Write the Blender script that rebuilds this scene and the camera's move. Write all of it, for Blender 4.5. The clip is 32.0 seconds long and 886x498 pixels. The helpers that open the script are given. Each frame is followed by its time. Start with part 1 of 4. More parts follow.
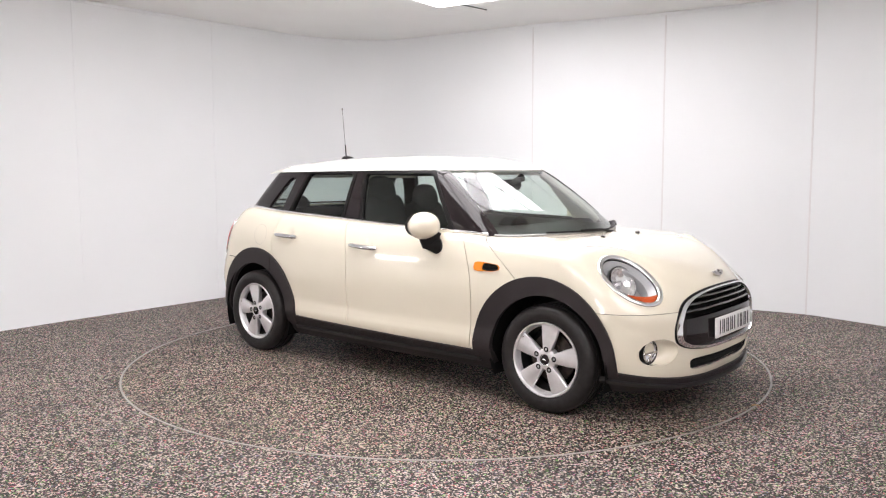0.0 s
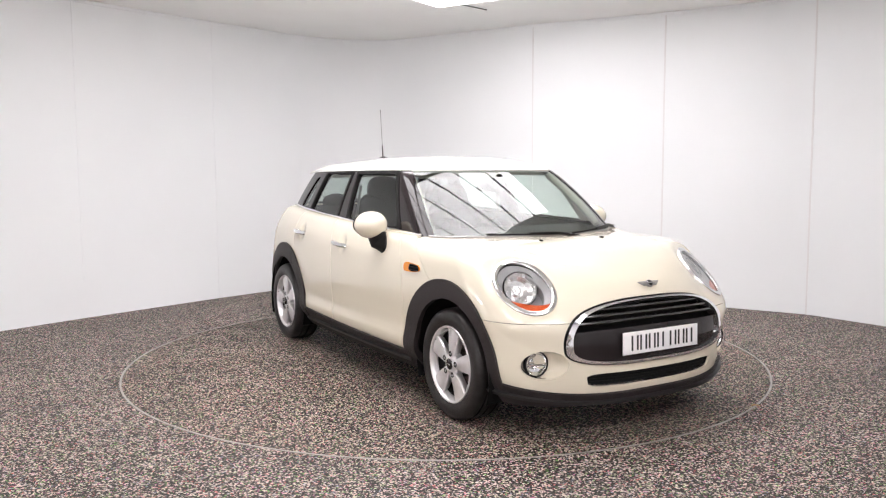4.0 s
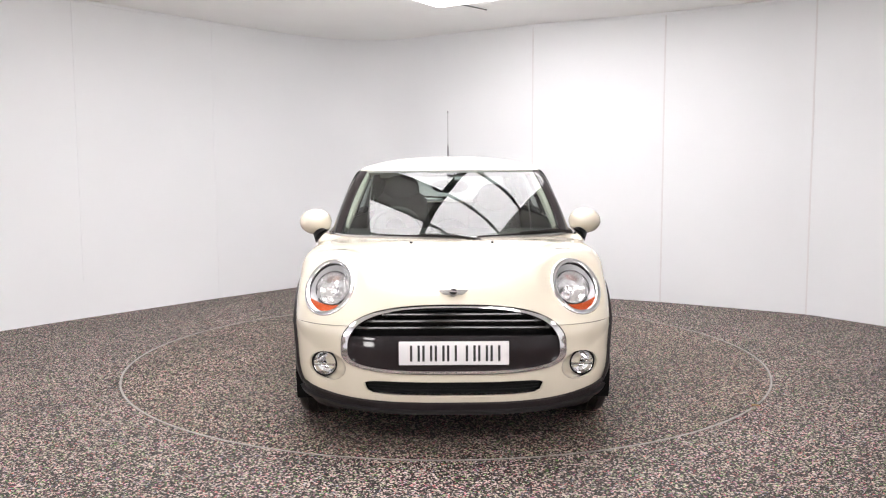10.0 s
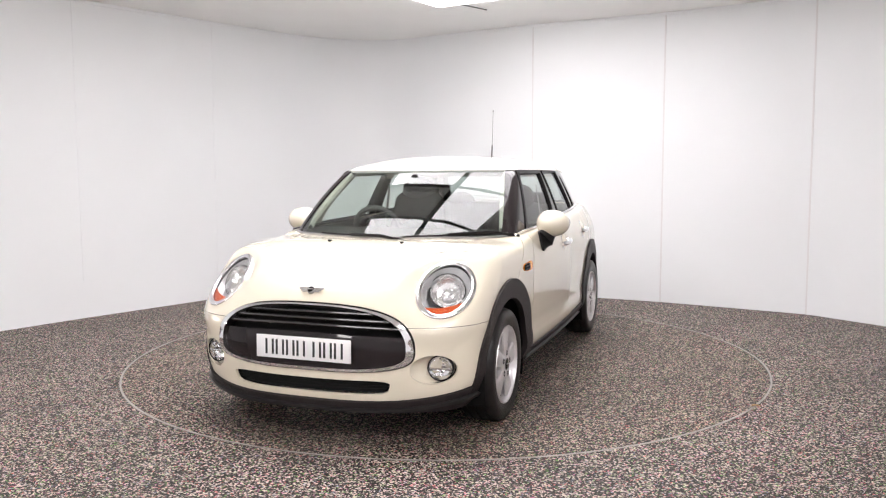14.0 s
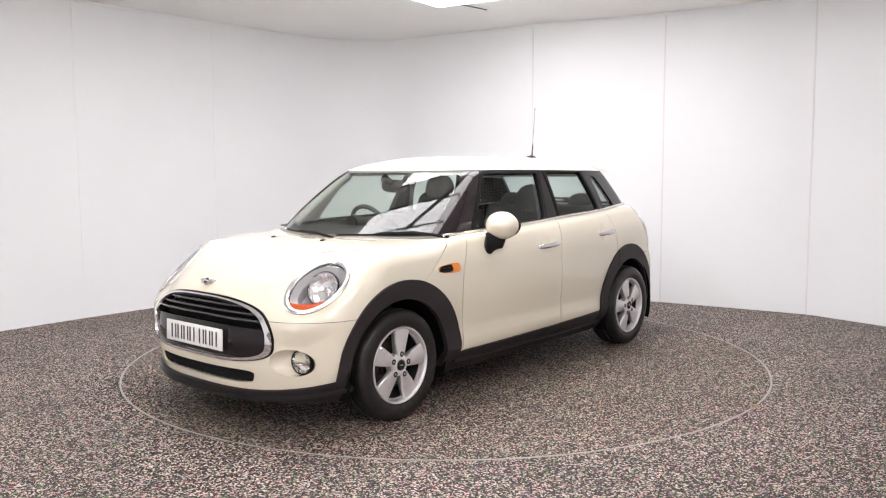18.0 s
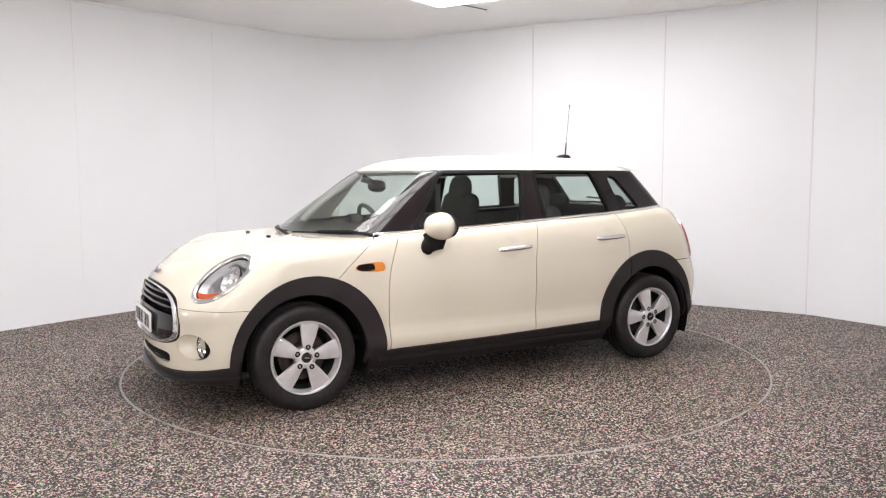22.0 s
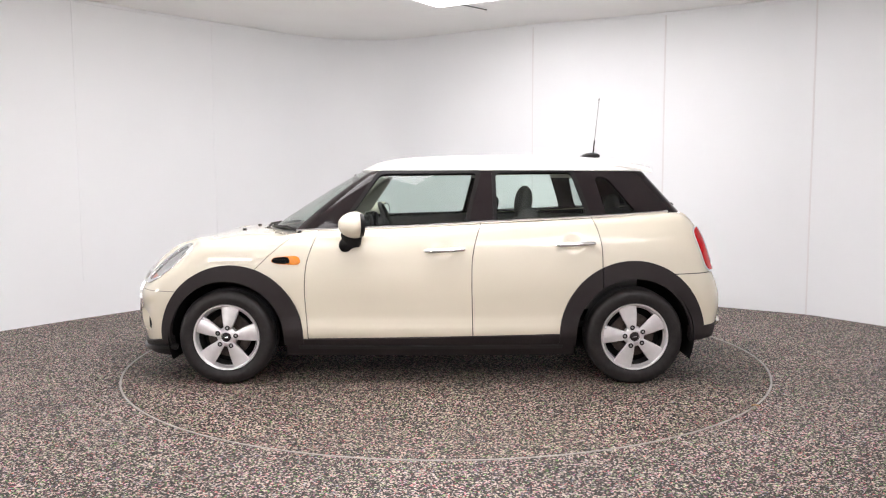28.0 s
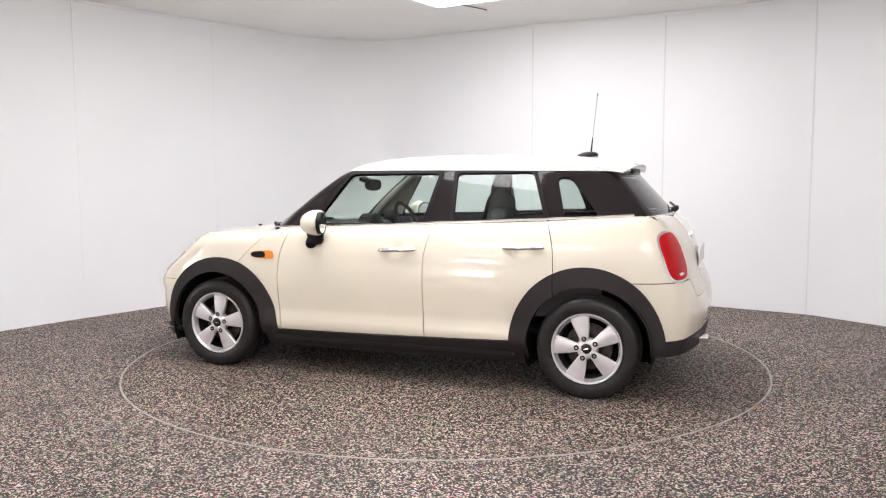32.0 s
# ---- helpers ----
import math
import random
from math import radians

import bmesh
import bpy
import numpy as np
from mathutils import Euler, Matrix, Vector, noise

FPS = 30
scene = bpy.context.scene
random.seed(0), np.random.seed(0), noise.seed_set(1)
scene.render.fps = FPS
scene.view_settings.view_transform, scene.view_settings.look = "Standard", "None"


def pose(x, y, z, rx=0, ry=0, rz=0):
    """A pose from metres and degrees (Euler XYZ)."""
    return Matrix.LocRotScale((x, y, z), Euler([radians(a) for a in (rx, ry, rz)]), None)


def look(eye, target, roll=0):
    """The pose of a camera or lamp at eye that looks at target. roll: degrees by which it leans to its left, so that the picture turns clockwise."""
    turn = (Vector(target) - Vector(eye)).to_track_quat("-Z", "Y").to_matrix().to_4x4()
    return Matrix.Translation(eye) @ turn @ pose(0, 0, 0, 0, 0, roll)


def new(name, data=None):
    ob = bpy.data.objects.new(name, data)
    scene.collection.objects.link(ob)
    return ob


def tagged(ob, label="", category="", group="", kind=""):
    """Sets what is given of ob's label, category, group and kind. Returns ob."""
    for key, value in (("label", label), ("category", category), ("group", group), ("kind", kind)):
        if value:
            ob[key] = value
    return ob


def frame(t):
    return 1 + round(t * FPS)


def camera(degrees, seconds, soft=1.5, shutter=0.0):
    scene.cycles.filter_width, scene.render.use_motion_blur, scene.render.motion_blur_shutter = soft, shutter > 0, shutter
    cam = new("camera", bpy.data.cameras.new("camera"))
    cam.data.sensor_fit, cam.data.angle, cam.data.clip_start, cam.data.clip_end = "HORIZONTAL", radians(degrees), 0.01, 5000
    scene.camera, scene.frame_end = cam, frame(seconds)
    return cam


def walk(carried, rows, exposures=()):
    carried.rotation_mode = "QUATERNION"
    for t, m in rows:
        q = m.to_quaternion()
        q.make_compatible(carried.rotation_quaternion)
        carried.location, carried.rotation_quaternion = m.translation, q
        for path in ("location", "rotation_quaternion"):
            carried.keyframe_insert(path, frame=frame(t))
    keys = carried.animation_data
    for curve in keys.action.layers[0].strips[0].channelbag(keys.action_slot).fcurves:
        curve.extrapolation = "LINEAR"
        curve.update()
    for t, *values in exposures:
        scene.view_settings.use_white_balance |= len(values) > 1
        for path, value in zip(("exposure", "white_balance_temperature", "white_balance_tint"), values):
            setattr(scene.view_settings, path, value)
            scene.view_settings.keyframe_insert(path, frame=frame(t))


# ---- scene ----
# Camera: fixed on a stand before the turntable.
cam = camera(57.08, 32.0, soft=1.2)
EYE = Vector((0.0, -5.8984, 1.3314))
AIM = Vector((math.sin(radians(-0.1434)) * math.cos(radians(-5.379)), math.cos(radians(-0.1434)) * math.cos(radians(-5.379)), math.sin(radians(-5.379))))
VIEW = look(EYE, EYE + AIM, -0.2512)
walk(cam, [(0.0, VIEW), (32.0, VIEW)])
scene.view_settings.exposure = 0.0

# World: the booth is closed, so almost nothing of it is seen.
world = bpy.data.worlds.new("world")
scene.world = world
world.use_nodes = True
world.node_tree.nodes["Background"].inputs[0].default_value = (0.9, 0.92, 1.0, 1)
world.node_tree.nodes["Background"].inputs[1].default_value = 0.05

CEIL = 2.9
LIGHT_STRENGTH = 8.8


# ---- materials ----
def mat(name, color, rough=0.5, metal=0.0, **more):
    m = bpy.data.materials.new(name)
    m.use_nodes = True
    b = m.node_tree.nodes["Principled BSDF"]
    b.inputs["Base Color"].default_value = (*color, 1)
    b.inputs["Roughness"].default_value = rough
    b.inputs["Metallic"].default_value = metal
    for key, value in more.items():
        b.inputs[key.replace("_", " ")].default_value = value
    return m


def nodes(m):
    t = m.node_tree
    return t.nodes, t.links, t.nodes["Principled BSDF"]


def grain(m, scale, low, high, bump=0.0, rough=None, detail=4.0, bscale=None):
    """Two-scale variation of the base colour between low and high, with fine relief."""
    n, l, b = nodes(m)
    co = n.new("ShaderNodeTexCoord")
    no = n.new("ShaderNodeTexNoise")
    no.inputs["Scale"].default_value, no.inputs["Detail"].default_value = scale, detail
    l.new(co.outputs["Object"], no.inputs["Vector"])
    r = n.new("ShaderNodeValToRGB")
    r.color_ramp.elements[0].position, r.color_ramp.elements[1].position = 0.3, 0.7
    r.color_ramp.elements[0].color, r.color_ramp.elements[1].color = (*low, 1), (*high, 1)
    l.new(no.outputs["Fac"], r.inputs["Fac"])
    l.new(r.outputs["Color"], b.inputs["Base Color"])
    if rough:
        v = n.new("ShaderNodeMapRange")
        v.inputs["To Min"].default_value, v.inputs["To Max"].default_value = rough
        l.new(no.outputs["Fac"], v.inputs["Value"])
        l.new(v.outputs["Result"], b.inputs["Roughness"])
    if bump:
        f = n.new("ShaderNodeTexNoise")
        f.inputs["Scale"].default_value = bscale or scale * 25
        l.new(co.outputs["Object"], f.inputs["Vector"])
        u = n.new("ShaderNodeBump")
        u.inputs["Strength"].default_value, u.inputs["Distance"].default_value = bump, 0.002
        l.new(f.outputs["Fac"], u.inputs["Height"])
        l.new(u.outputs["Normal"], b.inputs["Normal"])
    return m


def glow(name, color, strength):
    m = mat(name, color, 0.6)
    b = m.node_tree.nodes["Principled BSDF"]
    b.inputs["Emission Color"].default_value = (*color, 1)
    b.inputs["Emission Strength"].default_value = strength
    return m


def glass(name, tint, facing, rough=0.0):
    """A thin pane: what lies behind shows through its tint; the gloss is facing seen straight on and grows with the angle."""
    m = bpy.data.materials.new(name)
    m.use_nodes = True
    n, l = m.node_tree.nodes, m.node_tree.links
    n.remove(n["Principled BSDF"])
    t, g, x, f = n.new("ShaderNodeBsdfTransparent"), n.new("ShaderNodeBsdfGlossy"), n.new("ShaderNodeMixShader"), n.new("ShaderNodeLayerWeight")
    t.inputs["Color"].default_value = (*tint, 1)
    g.inputs["Roughness"].default_value = rough
    f.inputs["Blend"].default_value = 0.5
    p, q = n.new("ShaderNodeMath"), n.new("ShaderNodeMath")
    p.operation, q.operation = "POWER", "MULTIPLY_ADD"
    p.inputs[1].default_value, q.inputs[1].default_value, q.inputs[2].default_value = 5.0, 1.0 - facing, facing
    l.new(f.outputs["Facing"], p.inputs[0]), l.new(p.outputs[0], q.inputs[0]), l.new(q.outputs[0], x.inputs[0])
    l.new(t.outputs[0], x.inputs[1]), l.new(g.outputs[0], x.inputs[2])
    l.new(x.outputs[0], n["Material Output"].inputs["Surface"])
    return m


def speckle(name, warm):
    """Bonded rubber granules: black crumbs with pale, red, green and blue ones."""
    m = mat(name, (0.1, 0.1, 0.1), 0.6, 0.0, Specular_IOR_Level=0.32)
    n, l, b = nodes(m)
    co = n.new("ShaderNodeTexCoord")
    wob = n.new("ShaderNodeTexNoise")
    wob.inputs["Scale"].default_value, wob.inputs["Detail"].default_value = 60, 2
    l.new(co.outputs["Object"], wob.inputs["Vector"])
    add = n.new("ShaderNodeVectorMath")
    add.operation = "MULTIPLY_ADD"
    add.inputs[1].default_value = (0.004, 0.004, 0.0)
    l.new(wob.outputs["Color"], add.inputs[0]), l.new(co.outputs["Object"], add.inputs[2])
    vo = n.new("ShaderNodeTexVoronoi")
    vo.inputs["Scale"].default_value = 135
    l.new(add.outputs[0], vo.inputs["Vector"])
    sep = n.new("ShaderNodeSeparateColor")
    l.new(vo.outputs["Color"], sep.inputs[0])
    r = n.new("ShaderNodeValToRGB")
    e = r.color_ramp.elements
    e[0].position, e[0].color = 0.0, (0.012, 0.012, 0.013, 1)
    e[1].position, e[1].color = 1.0, (0.9, 0.89, 0.87, 1)
    for p, c in ((0.40, 0.012), (0.58, 0.05), (0.70, 0.28), (0.82, 0.75)):
        k = e.new(p)
        k.color = (c, c, c, 1)
    l.new(sep.outputs[0], r.inputs["Fac"])
    hue = n.new("ShaderNodeValToRGB")
    hue.color_ramp.interpolation = "CONSTANT"
    h = hue.color_ramp.elements
    h[0].position, h[0].color = 0.0, (0.5, 0.5, 0.5, 1)
    h[1].position, h[1].color = 0.45, (0.56, 0.49, 0.45, 1)
    for p, c in ((0.55, (0.90, 0.24, 0.28)), (0.66, (0.28, 0.76, 0.22)), (0.80, (0.34, 0.46, 0.72)), (0.90, (0.78, 0.28, 0.64))):
        k = h.new(p)
        k.color = (*c, 1)
    l.new(sep.outputs[1], hue.inputs["Fac"])
    mul = n.new("ShaderNodeMix")
    mul.data_type, mul.blend_type = "RGBA", "OVERLAY"
    mul.inputs["Factor"].default_value = 1.0
    l.new(r.outputs["Color"], mul.inputs[6]), l.new(hue.outputs["Color"], mul.inputs[7])
    big = n.new("ShaderNodeTexNoise")
    big.inputs["Scale"].default_value, big.inputs["Detail"].default_value = 1.3, 5
    l.new(co.outputs["Object"], big.inputs["Vector"])
    dirt = n.new("ShaderNodeValToRGB")
    dirt.color_ramp.elements[0].position, dirt.color_ramp.elements[1].position = 0.3, 0.7
    dirt.color_ramp.elements[0].color, dirt.color_ramp.elements[1].color = (*[0.82 * w for w in warm], 1), (*[1.15 * w for w in warm], 1)
    l.new(big.outputs["Fac"], dirt.inputs["Fac"])
    tone = n.new("ShaderNodeMix")
    tone.data_type, tone.blend_type = "RGBA", "MULTIPLY"
    tone.inputs["Factor"].default_value = 1.0
    l.new(mul.outputs[2], tone.inputs[6]), l.new(dirt.outputs["Color"], tone.inputs[7])
    l.new(tone.outputs[2], b.inputs["Base Color"])
    u = n.new("ShaderNodeBump")
    u.inputs["Strength"].default_value, u.inputs["Distance"].default_value = 0.5, 0.004
    l.new(vo.outputs["Distance"], u.inputs["Height"]), l.new(u.outputs["Normal"], b.inputs["Normal"])
    return m


M_WALL = grain(mat("white_panel", (0.85, 0.84, 0.85), 0.45), 0.8, (0.868, 0.881, 0.896), (0.898, 0.911, 0.926), 0.05, (0.35, 0.55), bscale=90)
M_SEAM = mat("panel_joint_strip", (0.80, 0.785, 0.79), 0.5)
M_CEIL = grain(mat("ceiling_paint", (0.75, 0.74, 0.72), 0.7), 1.5, (0.92, 0.92, 0.91), (0.95, 0.95, 0.94), 0.1)
M_FLOOR = speckle("rubber_granule_floor", (0.67, 0.57, 0.507))
M_DISC = speckle("rubber_granule_disc", (0.61, 0.507, 0.425))
M_RING = grain(mat("steel_ring", (0.55, 0.52, 0.48), 0.4, 0.6), 8, (0.28, 0.26, 0.24), (0.44, 0.42, 0.40))
M_LIGHT = glow("light_diffuser", (1.0, 0.966, 0.987), LIGHT_STRENGTH)
# Dimmer glow for the added fill lights near the camera.
M_FILL = glow("soft_diffuser", (1.0, 0.963, 0.975), 6.6)
M_DARKBAR = mat("dark_bar", (0.03, 0.03, 0.03), 0.5)
M_PAINT = grain(mat("cream_paint", (0.80, 0.74, 0.60), 0.25, 0.0, Coat_Weight=1.0, Coat_Roughness=0.03), 3, (0.775, 0.71, 0.578), (0.79, 0.725, 0.592))
M_ROOF = mat("white_paint", (0.86, 0.85, 0.80), 0.28, 0.0, Coat_Weight=1.0, Coat_Roughness=0.03)
M_CLAD = grain(mat("black_plastic", (0.018, 0.016, 0.016), 0.6), 5, (0.021, 0.0165, 0.0172), (0.030, 0.024, 0.025), 0.25, (0.45, 0.6), bscale=900)
M_CLAD.node_tree.nodes["Principled BSDF"].inputs["Specular IOR Level"].default_value = 0.28
M_SILL = mat("satin_black_edge", (0.022, 0.02, 0.02), 0.3, 0.0, Specular_IOR_Level=0.45)
M_GLOSS = mat("piano_black", (0.016, 0.012, 0.013), 0.06, 0.0, Specular_IOR_Level=0.36)
M_TRIM = mat("matt_black_trim", (0.013, 0.012, 0.012), 0.4, 0.0, Specular_IOR_Level=0.12)
M_BRIGHT = mat("satin_bright_metal", (0.74, 0.74, 0.75), 0.28, 0.5)
M_CHROME = mat("chrome", (0.83, 0.83, 0.84), 0.08, 1.0)
M_ALLOY = grain(mat("silver_alloy", (0.66, 0.64, 0.64), 0.32, 0.6), 20, (0.70, 0.68, 0.69), (0.80, 0.78, 0.79))
M_TYRE = grain(mat("tyre_rubber", (0.018, 0.017, 0.017), 0.34), 30, (0.014, 0.012, 0.012), (0.024, 0.021, 0.021), 0.15)
M_TYRE.node_tree.nodes["Principled BSDF"].inputs["Specular IOR Level"].default_value = 0.3
# Near-black of the underside; also stands for the shade in gaps and holes.
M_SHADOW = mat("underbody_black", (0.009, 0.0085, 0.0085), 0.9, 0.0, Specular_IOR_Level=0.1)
M_WIND = glass("windscreen_glass", (0.84, 0.91, 0.87), 0.085)
M_SIDE = glass("side_glass", (0.80, 0.88, 0.85), 0.045)
M_TINT = glass("rear_glass", (0.60, 0.66, 0.64), 0.04)
M_LENS = glass("lamp_lens", (0.97, 0.97, 0.97), 0.02)
M_ORANGE = mat("amber_lens", (0.85, 0.26, 0.01), 0.15, 0.0, Coat_Weight=0.8)
M_REDORANGE = mat("amber_reflector", (0.52, 0.09, 0.025), 0.3, 0.0, Specular_IOR_Level=0.2)
M_RED = mat("red_lens", (0.55, 0.005, 0.008), 0.15, 0.0, Specular_IOR_Level=0.2)
M_SEAT = grain(mat("grey_seat_cloth", (0.13, 0.125, 0.12), 0.9), 12, (0.06, 0.057, 0.055), (0.085, 0.08, 0.078), 0.4, bscale=700)
M_DASH = grain(mat("dashboard_plastic", (0.09, 0.088, 0.085), 0.65), 9, (0.08, 0.078, 0.075), (0.105, 0.10, 0.098), 0.3, bscale=800)
M_LINER = mat("pale_headliner", (0.52, 0.49, 0.42), 0.9)
M_PEWTER = mat("pewter_grey", (0.38, 0.37, 0.37), 0.35, 0.6)
M_PLATE = mat("white_plate", (0.90, 0.88, 0.88), 0.35)
M_CHAR = mat("plate_bars_black", (0.02, 0.02, 0.02), 0.5)


# ---- small builders ----
def mesh_of(name, verts, faces, smooth=True):
    me = bpy.data.meshes.new(name)
    me.from_pydata([tuple(map(float, v)) for v in verts], [], [tuple(int(i) for i in f) for f in faces])
    if smooth:
        me.shade_smooth()
    me.update()
    return me


def part_of(name, me, material, parent=None, label="", at=None):
    if material and not me.materials:
        me.materials.append(material)
    ob = new(name, me)
    if parent is not None:
        ob.parent = parent
    if at is not None:
        ob.matrix_basis = at
    return tagged(ob, label) if label else ob


def part(name, bm, material, parent=None, label="", at=None, smooth=True, angle=35):
    bmesh.ops.recalc_face_normals(bm, faces=bm.faces)
    me = bpy.data.meshes.new(name)
    bm.to_mesh(me)
    bm.free()
    if smooth:
        me.shade_smooth()
        me.set_sharp_from_angle(angle=radians(angle))
    return part_of(name, me, material, parent, label, at)


def box(size, at=(0, 0, 0), bevel=0.0, seg=2, bm=None, turn=None):
    bm = bm or bmesh.new()
    m = Matrix.Translation(at) @ (turn or Matrix.Identity(4)) @ Matrix.Diagonal((*size, 1))
    made = bmesh.ops.create_cube(bm, size=1, matrix=m)
    if bevel:
        edges = list({e for v in made["verts"] for e in v.link_edges})
        bmesh.ops.bevel(bm, geom=edges, offset=bevel, segments=seg, affect="EDGES", profile=0.5)
    return bm


def lathe(profile, steps=48, axis="y", bm=None, closed=False):
    """Turn a profile of (radius, along) round an axis."""
    bm = bm or bmesh.new()
    rings = []
    for r, a in profile:
        ring = []
        for k in range(steps):
            c, s = math.cos(2 * math.pi * k / steps) * r, math.sin(2 * math.pi * k / steps) * r
            ring.append(bm.verts.new({"y": (c, a, s), "z": (c, s, a), "x": (a, c, s)}[axis]))
        rings.append(ring)
    pairs = list(zip(rings, rings[1:])) + ([(rings[-1], rings[0])] if closed else [])
    for p, q in pairs:
        for k in range(steps):
            j = (k + 1) % steps
            bm.faces.new((p[k], p[j], q[j], q[k]))
    return bm


def tube(points, radius, steps=8, bm=None, flat=1.0, up=(0, 0, 1)):
    """A tube along points; flat squeezes it along up."""
    bm = bm or bmesh.new()
    pts = [Vector(p) for p in points]
    rings = []
    for i, p in enumerate(pts):
        d = (pts[min(i + 1, len(pts) - 1)] - pts[max(i - 1, 0)]).normalized()
        a = d.cross(Vector(up)).normalized()
        b = a.cross(d).normalized()
        r = radius[i] if isinstance(radius, (list, tuple)) else radius
        rings.append([bm.verts.new(p + a * math.cos(2 * math.pi * k / steps) * r + b * math.sin(2 * math.pi * k / steps) * r * flat) for k in range(steps)])
    for p, q in zip(rings, rings[1:]):
        for k in range(steps):
            bm.faces.new((p[k], p[(k + 1) % steps], q[(k + 1) % steps], q[k]))
    bm.faces.new(rings[0][::-1]), bm.faces.new(rings[-1])
    return bm


# ---- the booth ----
# Plan of the wall, clockwise from behind the camera; flat panels with rounded corners.
PLAN = [(-3.2, -7.0), (-4.6, -4.6), (-4.7, -1.2), (-3.86, 0.83), (-3.34, 1.56), (-2.42, 2.74), (-1.57, 3.72), (-0.78, 4.12), (0.02, 3.58), (0.95, 2.99), (2.2, 2.36), (3.36, 1.60), (3.80, 0.95), (4.7, -1.2), (4.6, -4.6), (3.2, -7.0)]


def rounded(points, radii, steps=10):
    out = []
    n = len(points)
    for i in range(n):
        p, a, b = Vector(points[i]), Vector(points[i - 1]), Vector(points[(i + 1) % n])
        r = radii.get(i, 0.12)
        da, db = (a - p).normalized(), (b - p).normalized()
        q0, q1 = p + da * r, p + db * r
        out += [(q0 * (1 - s) ** 2 + p * 2 * s * (1 - s) + q1 * s ** 2) for s in [k / steps for k in range(steps + 1)]]
    return out


def build_booth():
    loop = rounded(PLAN, {7: 0.5, 6: 0.3, 8: 0.4, 0: 0.8, 1: 0.8, 2: 0.8, 13: 0.8, 14: 0.8, 15: 0.8})
    n = len(loop)
    centre = Vector((0, -1.5))
    verts, faces = [], []
    for p in loop:
        o = p + (p - centre).normalized() * 0.1
        verts += [(p.x, p.y, 0), (p.x, p.y, CEIL), (o.x, o.y, 0), (o.x, o.y, CEIL)]
    for i in range(n):
        a, b = 4 * i, 4 * ((i + 1) % n)
        faces += [(a, a + 1, b + 1, b), (a + 2, b + 2, b + 3, a + 3)]
    wall = part_of("wall", mesh_of("wall", verts, faces), M_WALL)
    tagged(wall, "smooth white curved booth wall of tall flat panels", "wall", kind="structure")
    # Joint strips between the panels, a few millimetres proud.
    for i, top, foot, w in ((4, CEIL - 0.02, 0.35, 0.010), (5, CEIL - 0.02, 0.0, 0.010), (6, CEIL - 0.02, 0.0, 0.010), (9, CEIL - 0.02, 0.0, 0.012), (10, CEIL - 0.02, 0.0, 0.016), (11, CEIL - 0.02, 0.0, 0.016)):
        p, a, b = Vector(PLAN[i]), Vector(PLAN[i - 1]), Vector(PLAN[i + 1])
        mid = p + ((a - p).normalized() + (b - p).normalized()) * 0.03
        d = (b - a).normalized()
        bm = box((w, 0.008, top - foot), (mid.x, mid.y, (top + foot) / 2), 0.002, 1, turn=Matrix.Rotation(math.atan2(d.y, d.x), 4, "Z"))
        part("joint_strip", bm, M_SEAM if i > 8 else M_WALL, wall, smooth=False)
    # Slim trim where the wall meets the ceiling.
    verts, faces = [], []
    for p in loop:
        q = p + (centre - p).normalized() * 0.012
        verts += [(p.x, p.y, CEIL - 0.03), (q.x, q.y, CEIL - 0.03), (q.x, q.y, CEIL - 0.002)]
    for i in range(n):
        a, b = 3 * i, 3 * ((i + 1) % n)
        faces += [(a, a + 1, b + 1, b), (a + 1, a + 2, b + 2, b + 1)]
    tagged(part_of("trim", mesh_of("trim", verts, faces, False), M_WALL), "slim white trim under the ceiling edge", "trim", kind="structure")
    # Ceiling slab.
    bm = bmesh.new()
    low = [bm.verts.new((p.x, p.y, CEIL)) for p in loop]
    bm.faces.new(low)
    top = bmesh.ops.extrude_face_region(bm, geom=bm.faces[:])
    bmesh.ops.translate(bm, verts=[v for v in top["geom"] if isinstance(v, bmesh.types.BMVert)], vec=(0, 0, 0.12))
    tagged(part("ceiling", bm, M_CEIL, smooth=False), "flat pale grey painted booth ceiling", "ceiling", kind="structure")
    # Floor round the turntable.
    steps = 160
    verts, faces = [], []
    for k in range(steps):
        a = 2 * math.pi * k / steps
        verts += [(2.235 * math.cos(a), 2.235 * math.sin(a), 0), (9 * math.cos(a), 9 * math.sin(a) - 0.5, 0)]
    for k in range(steps):
        a, b = 2 * k, 2 * ((k + 1) % steps)
        faces.append((a, a + 1, b + 1, b))
    tagged(part_of("floor", mesh_of("floor", verts, faces, False), M_FLOOR), "dark speckled rubber granule floor with coloured flecks", "floor", kind="structure")
    # A short dark slot in the ceiling beside the light.
    d = Vector((0.23, 0.24))
    slot = box((d.length, 0.012, 0.006), (0.295, 2.05, CEIL - 0.005), turn=Matrix.Rotation(math.atan2(d.y, d.x), 4, "Z"))
    tagged(part("ceiling_slot", slot, M_DARKBAR, smooth=False), "short thin dark slot in the ceiling", "slot", kind="structure")


